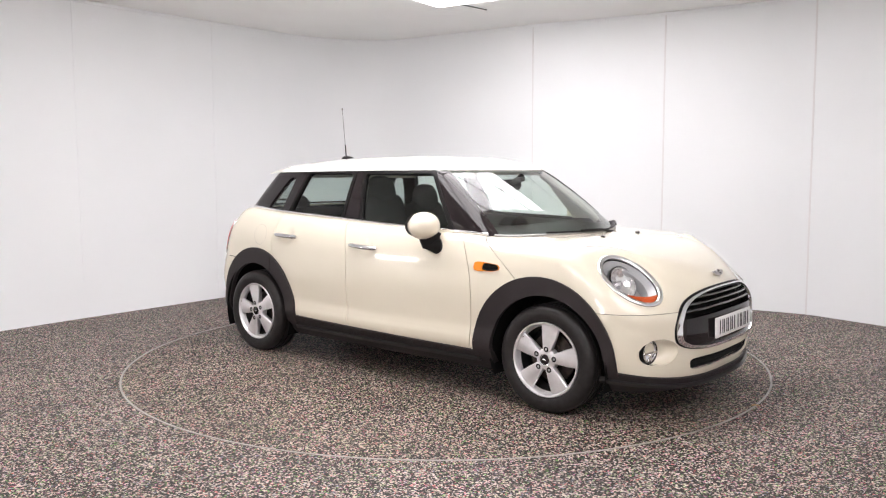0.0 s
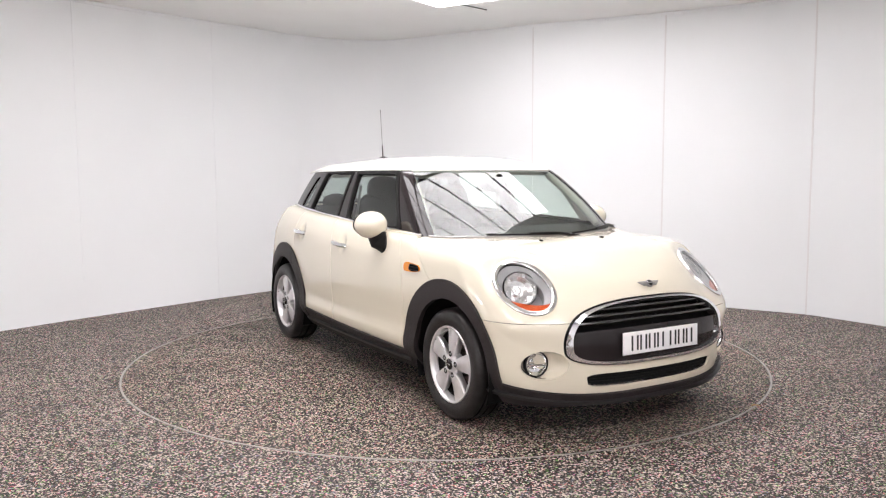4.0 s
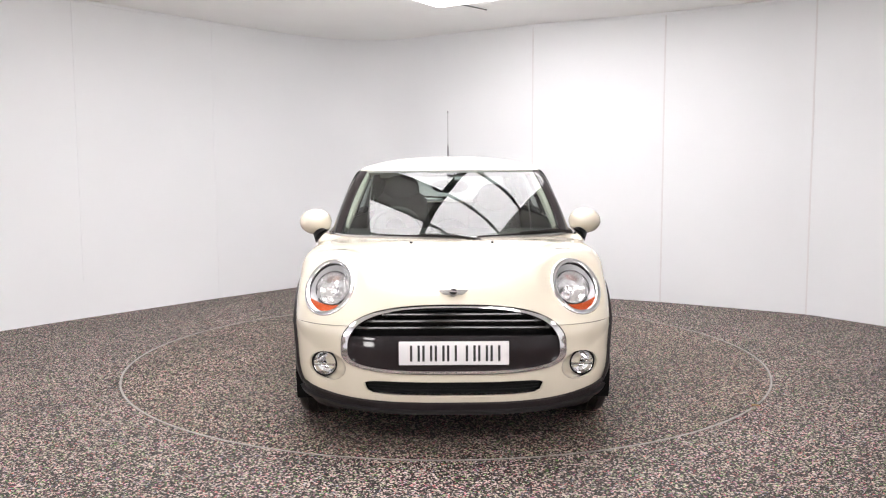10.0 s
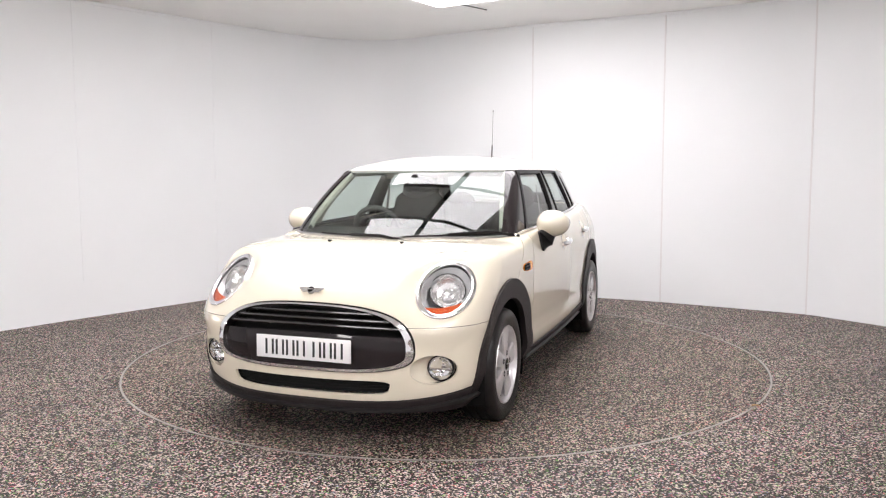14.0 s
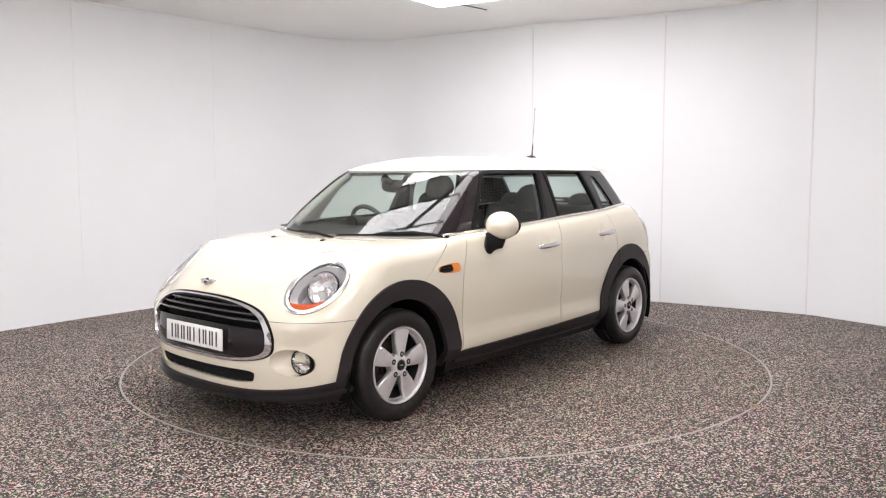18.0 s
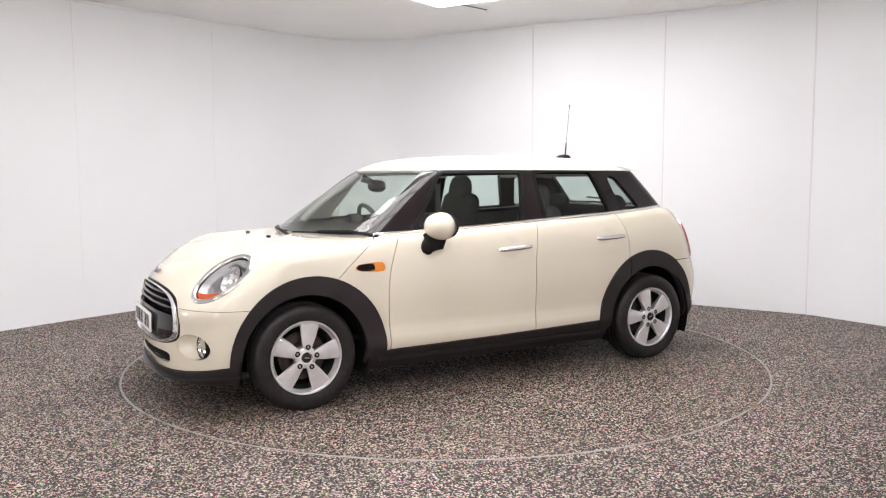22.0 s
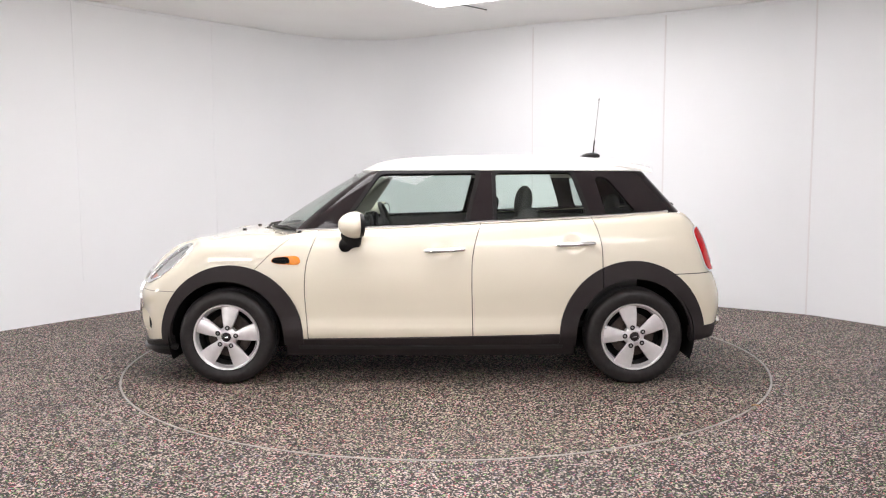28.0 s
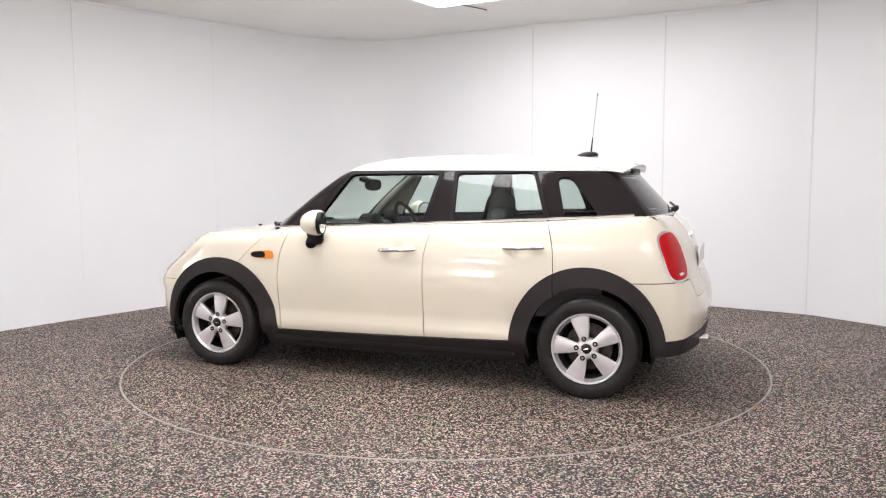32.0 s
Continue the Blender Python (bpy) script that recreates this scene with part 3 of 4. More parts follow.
def build_body():
    belt = lambda v: BELT(X(v)) - 0.005 - Z(v)
    shoulder = lambda v: np.maximum(BELT(X(v)) - 0.02 - Z(v), np.where(Z(v) > 0.9, Y(v) - cab_side(X(v), Z(v)) - 0.002, -1.0))
    above_sill = lambda v: Z(v) - SILL(X(v)) - GAP
    door_front, door_mid, door_rear = (lambda v: X(v) - DOOR_FRONT(Z(v))), (lambda v: X(v) - DOOR_MID(Z(v))), (lambda v: X(v) - DOOR_REAR(Z(v)))
    bonnet_line = lambda v: X(v) - BONNET_LINE(Z(v))
    more = lambda g, d=GAP: (lambda v: g(v) - d)
    less = lambda g, d=GAP: (lambda v: -g(v) - d)
    nose = lambda v: X(v) - 1.15
    tail = lambda v: -1.1 - X(v)
    gr, gr_out = grille(0.562, 0.203, 0.147), grille(0.570, 0.200, 0.152)

    bonnet = panel("bonnet", BODY, lower, [lambda v: X(v) - 0.7, more(bonnet_line), COWL, lambda v: Z(v) - 0.590 - GAP, HEAD, gr, FRONT_OUT], M_PAINT, car, sides="m")[0]
    panel("front_bumper", BODY, lower, [nose, lambda v: 0.590 - Z(v), lambda v: Z(v) - FRONT_FOOT(v), gr, LOWGR, FOG, FRONT_OUT], M_PAINT, car, sides="m")
    panel("front_wing", BODY, lower, [lambda v: X(v) - 0.5, more(door_front), less(bonnet_line), lambda v: Z(v) - 0.29, FRONT_OUT, shoulder], M_PAINT, car)
    doors = panel("front_door", BODY, lower, [less(door_front), more(door_mid), above_sill, shoulder], M_PAINT, car)
    rear_doors = panel("rear_door", BODY, lower, [less(door_mid), more(door_rear), above_sill, shoulder, REAR_OUT], M_PAINT, car)
    gate = lambda v: np.where(X(v) < -1.5, Y(v) - 0.535 - 0.03 * (Z(v) - 0.8), 0.5)
    seam = lambda v: Z(v) - 0.694 + 0.03 * (X(v) + 1.6)
    panel("rear_quarter", BODY, lower, [less(door_rear), more(seam), shoulder, REAR_OUT, TAILLAMP, more(gate)], M_PAINT, car)
    panel("tailgate", BODY, lower, [lambda v: -1.5 - X(v), less(gate), lambda v: Z(v) - 0.60, lambda v: BELT(X(v)) + 0.016 - Z(v)], M_PAINT, car, sides="m")
    panel("rear_bumper", BODY, lower, [tail, lambda v: np.maximum(-seam(v) - GAP, -1), lambda v: np.maximum(0.60 - GAP - Z(v), Y(v) - 0.54), lambda v: Z(v) - REAR_FOOT(v), REAR_OUT], M_PAINT, car, sides="m")
    # Black plastic: arches, sills, lips.
    low = lambda v: Z(v) - 0.175
    for inner, outer, piece in ((FRONT_IN, FRONT_OUT, lambda v: X(v)), (REAR_IN, REAR_OUT, more(door_rear)), (REAR_IN, REAR_OUT, less(door_rear))):
        panel("wheel_arch_trim", BODY, lower, [piece, lambda v, o=outer: -o(v), inner, lambda v: Z(v) - np.where(X(v) < -1.3, 0.275, 0.255), lambda v: 0.95 - Z(v)], M_CLAD, car, "black plastic wheel-arch trim", lift=0.014, depth=0.03)
    panel("sill", BODY, lower, [lambda v: SILL(X(v)) - Z(v), lambda v: 0.945 - X(v), lambda v: X(v) + 0.88, low, ], M_CLAD, car, "black plastic sill", lift=0.010, depth=0.04)
    panel("sill_ridge", BODY, lower, [lambda v: 0.255 - Z(v), lambda v: Z(v) - 0.236, lambda v: 0.86 - X(v), lambda v: X(v) + 0.80], M_SILL, car, "satin black sill edge", lift=0.024, depth=0.02)
    panel("lip_edge", BODY, lower, [lambda v: X(v) - 1.64, lambda v: FRONT_FOOT(v) - 0.032 - Z(v), lambda v: Z(v) - FRONT_FOOT(v) + 0.046], M_SILL, car, "satin black splitter edge", lift=0.030, depth=0.03, sides="m")
    panel("front_lip", BODY, lower, [nose, lambda v: FRONT_FOOT(v) - GAP - Z(v), FRONT_IN, low], M_CLAD, car, "black plastic front lip", lift=0.012, depth=0.05, sides="m")
    panel("rear_apron", BODY, lower, [tail, lambda v: REAR_FOOT(v) - GAP - Z(v), REAR_IN, lambda v: Z(v) - 0.262 - 0.10 * np.clip(-1.60 - X(v), 0, 1)], M_CLAD, car, "black plastic rear apron", lift=0.004, depth=0.05, sides="m")
    # Dark inner shell behind the joints.
    panel("inner_shell", BODY, lower, [belt, FRONT_IN, REAR_IN, COWL_or_back, gr, HEAD, FOG, LOWGR, lambda v: Z(v) - 0.28], M_SHADOW, car, lift=-0.022, depth=0.0, sides="m")
    part("underbody", box((3.3, 1.2, 0.05), (0.05, 0, 0.215), 0.02), M_SHADOW, car)
    return bonnet, doors, rear_doors, gr, gr_out


COWL_or_back = lambda v: np.where(X(v) > 0.5, COWL(v), 1.0)


# Windows as outlines in side view: (x, z) corners, clockwise.
def inside(corners, grow=0.0):
    pts = np.array(corners, float)
    mid = pts.mean(0)

    def g(v):
        d = np.full(len(v), 9.0)
        for a, b in zip(pts, np.roll(pts, -1, 0)):
            e = (b - a) / np.linalg.norm(b - a)
            n = np.array([-e[1], e[0]])
            if n @ (mid - a) < 0:
                n = -n
            q = (X(v) - a[0]) * n[0] + (Z(v) - a[1]) * n[1] + grow
            h = np.maximum(0.03 - np.abs(d - q), 0) / 0.03
            d = np.minimum(d, q) - h * h * 0.03 / 4
        return d
    return g


WIN_FRONT = ((0.585, 0.992), (0.352, 1.325), (-0.268, 1.327), (-0.190, 1.012))
WIN_REAR = ((-0.388, 1.022), (-0.380, 1.328), (-0.872, 1.332), (-0.970, 1.046))
WIN_QUARTER = ((-1.085, 1.060), (-1.020, 1.298), (-1.10, 1.298), (-1.290, 1.066))


def build_cabin():
    roof_line = lambda v: Z(v) - 1.337 - 0.006 * np.cos(X(v) * 1.6)
    side = lambda v: Y(v) - cab_side(X(v), Z(v)) + 0.035
    foot = lambda v: Z(v) - np.where(X(v) > 0.85, 0.93, BELT(X(v)) - 0.02)
    screen = lambda v: np.where(X(v) > 0.2, np.minimum(cab_side(X(v), Z(v)) - 0.066 - Y(v), X(v) - screen_x(Y(v), Z(v)) + 0.06), -1.0)
    rear = lambda v: np.where(X(v) < -1.2, np.minimum(0.50 - Y(v) + 0.12 * (1.2 - Z(v)), np.minimum(1.315 - Z(v), Z(v) - 1.085)), -1.0)
    wf, wr, wq = inside(WIN_FRONT), inside(WIN_REAR), inside(WIN_QUARTER)
    on_side = lambda g: (lambda v: np.where(Y(v) > 0.40, g(v), -1.0))
    wf, wr, wq = on_side(wf), on_side(wr), on_side(wq)
    panel("roof", CAB, cabin, [roof_line], M_ROOF, car, "white-painted roof", lift=0.006, depth=0.02, sides="m")
    panel("window_surround", CAB, cabin, [foot, neg(roof_line), neg(screen), neg(rear), neg(wf), neg(wr), neg(wq)], M_GLOSS, car, "glossy black window surround", depth=0.03, sides="m")
    panel("windscreen", CAB, cabin, [screen, neg(roof_line), lambda v: Z(v) - 0.935], M_WIND, car, "clear windscreen", lift=-0.004, depth=0.0, sides="m")
    panel("rear_window", CAB, cabin, [rear], M_TINT, car, "dark rear window", lift=-0.004, depth=0.0, sides="m")
    for corners, g, name, m in ((WIN_FRONT, wf, "front_side_window", M_SIDE), (WIN_REAR, wr, "rear_side_window", M_SIDE), (WIN_QUARTER, wq, "quarter_window", M_TINT)):
        panel(name, CAB, cabin, [g], m, car, lift=-0.008, depth=0.0)
    for corners, g in ((WIN_FRONT, wf), (WIN_REAR, wr)):
        panel("window_frame", CAB, cabin, [on_side(inside(corners, 0.020)), neg(on_side(inside(corners, -0.004))), lambda v: -roof_line(v) - 0.002], M_TRIM, car, "matt black window frame", lift=0.006, depth=0.016)
    panel("headliner", CAB, cabin, [lambda v: np.maximum(Z(v) - 1.30, np.minimum(X(v) - 0.22, Z(v) - 1.0)), neg(screen), neg(rear), neg(wf), neg(wr), neg(wq)], M_LINER, car, "pale headliner", lift=-0.035, depth=0.0, sides="m")


def twin(ob, parent):
    """The mirrored fellow of a part, on the other flank."""
    me = ob.data.copy()
    me.transform(Matrix.Diagonal((1, -1, 1, 1)))
    me.flip_normals()
    made = new(ob.name.split(".")[0], me)
    made.parent = parent
    if "label" in ob:
        made["label"] = ob["label"]
    return made


def on_top(x, y, field, low=0.5, high=1.6):
    """The height of a surface over a point of the plan."""
    for _ in range(40):
        m = (low + high) / 2
        low, high = (low, m) if field(np.array([[x, y, m]]))[0] > 0 else (m, high)
    return (low + high) / 2


def on_side(x, z, field):
    low, high = 0.0, 1.4
    for _ in range(40):
        m = (low + high) / 2
        low, high = (low, m) if field(np.array([[x, m, z]]))[0] > 0 else (m, high)
    return (low + high) / 2


bonnet, doors, rear_doors, GR, GR_OUT = build_body()
build_cabin()


# ---- wheels ----
def spoke_mesh():
    """One broad spoke along +z, its face to +y, flaring towards the rim."""
    bm = bmesh.new()
    rows = []
    for r, w, y in ((0.036, 0.036, -0.005), (0.062, 0.054, -0.003), (0.092, 0.070, -0.004), (0.128, 0.090, -0.006), (0.164, 0.104, -0.007), (0.1955, 0.116, -0.008)):
        row = []
        for s, dy, k in ((-1, -0.045, 0.72), (-1, -0.008, 1.0), (-0.90, 0.0, 1.0), (-0.35, 0.0035, 1.0), (0.35, 0.0035, 1.0), (0.90, 0.0, 1.0), (1, -0.008, 1.0), (1, -0.045, 0.72)):
            row.append(bm.verts.new((s * w / 2 * k, y + dy, math.sqrt(max(r * r - (s * w / 2 * k) ** 2, 1e-6)))))
        rows.append(row)
    for p, q in zip(rows, rows[1:]):
        for k in range(7):
            bm.faces.new((p[k], p[k + 1], q[k + 1], q[k]))
    return bm


def build_wheel(x, turn):
    y = HUB_Y
    k = 0.945
    rim = part("wheel", lathe([(r * k, w) for r, w in [(0.2115, -0.012), (0.2195, -0.006), (0.2225, 0.002), (0.2195, 0.0075), (0.2125, 0.0065), (0.2065, -0.002), (0.2045, -0.02), (0.2005, -0.034)]], 64), M_ALLOY, car, "silver alloy wheel with five broad spokes", at=Matrix.Translation((x, y, HUB_Z)) @ Matrix.Rotation(radians(turn), 4, "Y"))
    tyre = [(0.2065, -0.012), (0.214, 0.004), (0.232, 0.0105), (0.262, 0.0135), (0.283, 0.008), (0.296, -0.004), (0.3025, -0.022), (0.3035, -0.040), (0.296, -0.042), (0.296, -0.050), (0.304, -0.052), (0.304, -0.085), (0.296, -0.087), (0.296, -0.096), (0.304, -0.098), (0.304, -0.132), (0.296, -0.134), (0.296, -0.142), (0.3035, -0.144), (0.3025, -0.165), (0.29, -0.182), (0.262, -0.192), (0.2, -0.19)]
    part("tyre", lathe(tyre, 72), M_TYRE, rim, "black rubber tyre", angle=45)
    part("rim_step", lathe([(0.1890, -0.022), (0.1860, -0.020), (0.1835, -0.024), (0.1825, -0.034)], 64), M_ALLOY, rim, "silver inner step of the rim")
    part("rim_barrel", lathe([(0.1895, -0.033), (0.186, -0.06), (0.180, -0.10), (0.180, -0.17)], 48), M_BARREL, rim, "inside of the rim, coloured dark as shade")
    first = None
    for k in range(5):
        at = Matrix.Rotation(radians(72 * k), 4, "Y")
        if first is None:
            first = part("spoke", spoke_mesh(), M_ALLOY, rim, at=at, angle=40)
        else:
            part_of("spoke", first.data, None, rim, at=at)
    part("hub_plate", lathe([(0.001, -0.004), (0.030, -0.002), (0.042, -0.002), (0.054, -0.005), (0.062, -0.013), (0.064, -0.05)], 40), M_ALLOY, rim)
    part("centre_cap", lathe([(0.0005, 0.006), (0.018, 0.006), (0.026, 0.003), (0.029, -0.003)], 32), M_GLOSS, rim, "black centre cap")
    part("cap_emblem", box((0.026, 0.003, 0.007), (0, 0.007, 0), 0.001, 1), M_CHROME, rim)
    part("cap_ring", lathe([(0.029, -0.004), (0.0295, 0.004), (0.033, 0.005), (0.034, -0.004)], 32), M_CHROME, rim)
    for k in range(5):
        a = radians(72 * k)
        at = Matrix.Translation((0.060 * math.sin(a), 0.0015, 0.060 * math.cos(a)))
        # No hole is cut: a flat black disc gives its shade.
        part("bolt_hole", lathe([(0.0005, 0.0016), (0.0155, 0.0016)], 16), M_SHADOW, rim, "flat black disc as the shade in a bolt hole", at=at)
        part("bolt_seat", lathe([(0.0175, 0.0012), (0.0165, 0.0022), (0.0155, 0.0014), (0.0145, -0.002)], 16), M_ALLOY, rim, at=at)
        part("wheel_bolt", lathe([(0.0005, 0.0035), (0.0060, 0.0035), (0.0075, 0.002), (0.008, -0.008)], 8), M_PEWTER, rim, at=at)
    part("brake_disc", lathe([(0.0005, -0.066), (0.075, -0.066), (0.08, -0.080), (0.138, -0.080), (0.138, -0.100), (0.02, -0.100)], 40), mat_disc, rim, "worn dark brake disc")
    part("brake_drum", lathe([(0.178, -0.12), (0.10, -0.125), (0.001, -0.125)], 40), M_SHADOW, rim)
    part("valve", tube([(0.172, -0.01, 0.10), (0.158, 0.004, 0.092)], 0.004), M_CHROME, rim)
    return rim


# Darker than the alloy: the shade behind the spokes is in this colour.
M_BARREL = mat("rim_shade_grey", (0.05, 0.047, 0.047), 0.45, 0.5)
mat_disc = grain(mat("brake_iron", (0.12, 0.09, 0.08), 0.5, 0.6), 25, (0.04, 0.03, 0.027), (0.09, 0.07, 0.06))


def mirror_wheel(wheel, turn):
    """The wheel of the other flank."""
    made = part_of("wheel", wheel.data, None, car, wheel["label"], Matrix.Translation((wheel.location.x, -HUB_Y, HUB_Z)) @ Matrix.Rotation(radians(turn), 4, "Y") @ Matrix.Rotation(math.pi, 4, "Z"))
    for c in wheel.children:
        part_of(c.name.split(".")[0], c.data, None, made, c["label"] if "label" in c else "", c.matrix_basis.copy())
    return made


for hub_x, a, b in ((FRONT_HUB, -8, 8), (REAR_HUB, 14, -12)):
    mirror_wheel(build_wheel(hub_x, a), b)


def wheel_house(x):
    """Black liner over a wheel."""
    bm = bmesh.new()
    rings = []
    for y, r in ((0.50, 0.05), (0.50, 0.375), (0.815, 0.378)):
        rings.append([bm.verts.new((x + r * math.cos(a), y, 0.30 + r * math.sin(a))) for a in [radians(-22 + 224 * k / 36) for k in range(37)]])
    for p, q in zip(rings, rings[1:]):
        for k in range(36):
            bm.faces.new((p[k], p[k + 1], q[k + 1], q[k]))
    ob = part("wheel_liner", bm, M_SHADOW, car)
    twin(ob, car)


wheel_house(1.313), wheel_house(-1.245)


# ---- lamps, grille, plate ----
def build_headlights():
    oval = lambda s: lamp(HL_C, HL_U, HL_V, 0.1975 * s, 0.1374 * s)
    n = HL_N
    loop = []
    for k in range(64):
        a = 2 * math.pi * k / 64
        p = HL_C + HL_U * 0.1975 * 0.93 * math.cos(a) + HL_V * 0.1374 * 0.92 * math.sin(a)
        lo, hi = -0.2, 0.2
        for _ in range(30):
            m = (lo + hi) / 2
            lo, hi = (lo, m) if lower((p + n * m)[None])[0] > 0 else (m, hi)
        loop.append(Vector(p + n * (lo + 0.001)))
    bm = bmesh.new()
    rows = []
    for k in range(64):
        d = (loop[(k + 1) % 64] - loop[k - 1]).normalized()
        up = Vector(slope(lower, np.array(loop[k])[None])[0])
        out = d.cross(up).normalized()
        rows.append([bm.verts.new(loop[k] + out * 0.0150 * math.cos(2 * math.pi * j / 12) + up * 0.0105 * math.sin(2 * math.pi * j / 12)) for j in range(12)])
    for k in range(64):
        p, q = rows[k], rows[(k + 1) % 64]
        for j in range(12):
            bm.faces.new((p[j], p[(j + 1) % 12], q[(j + 1) % 12], q[j]))
    first = part("headlight", bm, M_CHROME, car, "round headlight in a chrome ring", angle=60)
    rings = [first, twin(first, car)]
    for side, root in zip("lr", rings):
        panel("gasket", BODY, lower, [neg(oval(1.015)), oval(0.84)], M_TRIM, root, "black rubber gasket", lift=-0.004, depth=0.02, sides=side)
        panel("lens", BODY, lower, [neg(oval(0.86))], M_LENS, root, "clear lamp glass", lift=0.006, depth=0.0, sides=side)
        k = Vector((1, 1 if side == "l" else -1, 1))
        bm = bmesh.new()
        rows = []
        for f, d in ((0.89, -0.002), (0.85, -0.010), (0.76, -0.022), (0.64, -0.040), (0.61, -0.10), (0.01, -0.115)):
            rows.append([bm.verts.new(Vector(HL_C + HL_U * 0.1975 * f * math.cos(a) + HL_V * 0.1374 * f * math.sin(a) + n * d) * k) for a in [2 * math.pi * j / 48 for j in range(48)]])
        for p, q in zip(rows, rows[1:]):
            for j in range(48):
                bm.faces.new((p[j], p[(j + 1) % 48], q[(j + 1) % 48], q[j]))
        part("housing", bm, M_HOUSING, root, "silver-grey lamp housing")
        panel("amber_reflector", BODY, lower, [neg(oval(0.84)), lambda v: HL_C[2] - 0.074 + 2.2 * ((v - HL_C) @ HL_V - 0.01) ** 2 - Z(v)], M_REDORANGE, root, "amber indicator segment", lift=-0.008, depth=0.01, sides=side)
        axis = (Vector(HL_N) * 0.55 + Vector((0.45, 0, 0))).normalized()
        at = Vector(HL_C) + Vector(HL_U) * 0.030 - Vector(n) * 0.046
        turn = axis.to_track_quat("Z", "Y").to_matrix().to_4x4()
        flip = Matrix.Diagonal((*k, 1))
        bm = lathe([(0.090, 0.008), (0.089, 0.0), (0.080, -0.022), (0.058, -0.040), (0.032, -0.050), (0.001, -0.053)], 28, "z")
        me = part("reflector", bm, M_REFLECT, root, "bright chrome reflector", angle=12).data
        me.transform(flip @ Matrix.Translation(at) @ turn)
        bm = lathe([(0.0005, -0.012), (0.016, -0.014), (0.021, -0.02), (0.021, -0.052)], 20, "z")
        part("bulb", bm, M_CHROME, root).data.transform(flip @ Matrix.Translation(at) @ turn)
        bm = lathe([(0.089, 0.011), (0.093, 0.010), (0.094, 0.0), (0.088, 0.0)], 36, "z")
        part("bezel", bm, M_TRIM, root, "dark bezel").data.transform(flip @ Matrix.Translation(at) @ turn)
    # Fog lamps in their scoops.
    for s in (1, -1):
        bm = bmesh.new()
        rows = []
        for f, dx in ((1.04, 0.004), (0.98, -0.018), (0.9, -0.045), (0.72, -0.062), (0.01, -0.066)):
            row = []
            for k in range(32):
                a = 2 * math.pi * k / 32
                y, z = FOG_Y + FOG_A * f * math.cos(a), 0.385 + FOG_B * f * math.sin(a)
                edge_y, edge_z = FOG_Y + FOG_A * math.cos(a), 0.385 + FOG_B * math.sin(a)
                row.append(bm.verts.new((fog_x(edge_y if f > 0.8 else y, edge_z if f > 0.8 else z) + dx - 0.006, s * y, z)))
            rows.append(row)
        for p, q in zip(rows, rows[1:]):
            for k in range(32):
                bm.faces.new((p[k], p[(k + 1) % 32], q[(k + 1) % 32], q[k]))
        root = part("fog_lamp", bm, M_PAINT, car, "round fog lamp in a cream scoop")
        at = Matrix.Translation((1.852, s * 0.642, 0.386)) @ Matrix.Rotation(radians(s * 10), 4, "Z")
        part("bezel", lathe([(0.064, -0.02), (0.064, 0.003), (0.061, 0.006), (0.058, 0.003), (0.058, -0.02)], 32, "x"), M_TRIM, root, "black ring", at)
        part("reflector", lathe([(0.057, 0.0), (0.045, -0.02), (0.02, -0.03), (0.0005, -0.03)], 24, "x"), M_CHROME, root, "", at, angle=14)
        part("shield", box((0.014, 0.11, 0.013), (0.0, 0, -0.006), 0.003, 1), M_CHROME, root, "", at)
        part("lens", lathe([(0.058, 0.004), (0.04, 0.010), (0.0005, 0.013)], 32, "x"), M_LENS, root, "", at)


def fog_x(y, z):
    low, high = 1.0, 2.3
    for _ in range(30):
        m = (low + high) / 2
        low, high = (low, m) if lower(np.array([[m, y, z]]))[0] > 0 else (m, high)
    return (low + high) / 2


M_HOUSING = mat("grey_lamp_housing", (0.46, 0.46, 0.47), 0.35, 0.2)
M_REFLECT = mat("lamp_mirror", (0.82, 0.82, 0.82), 0.2, 0.75)


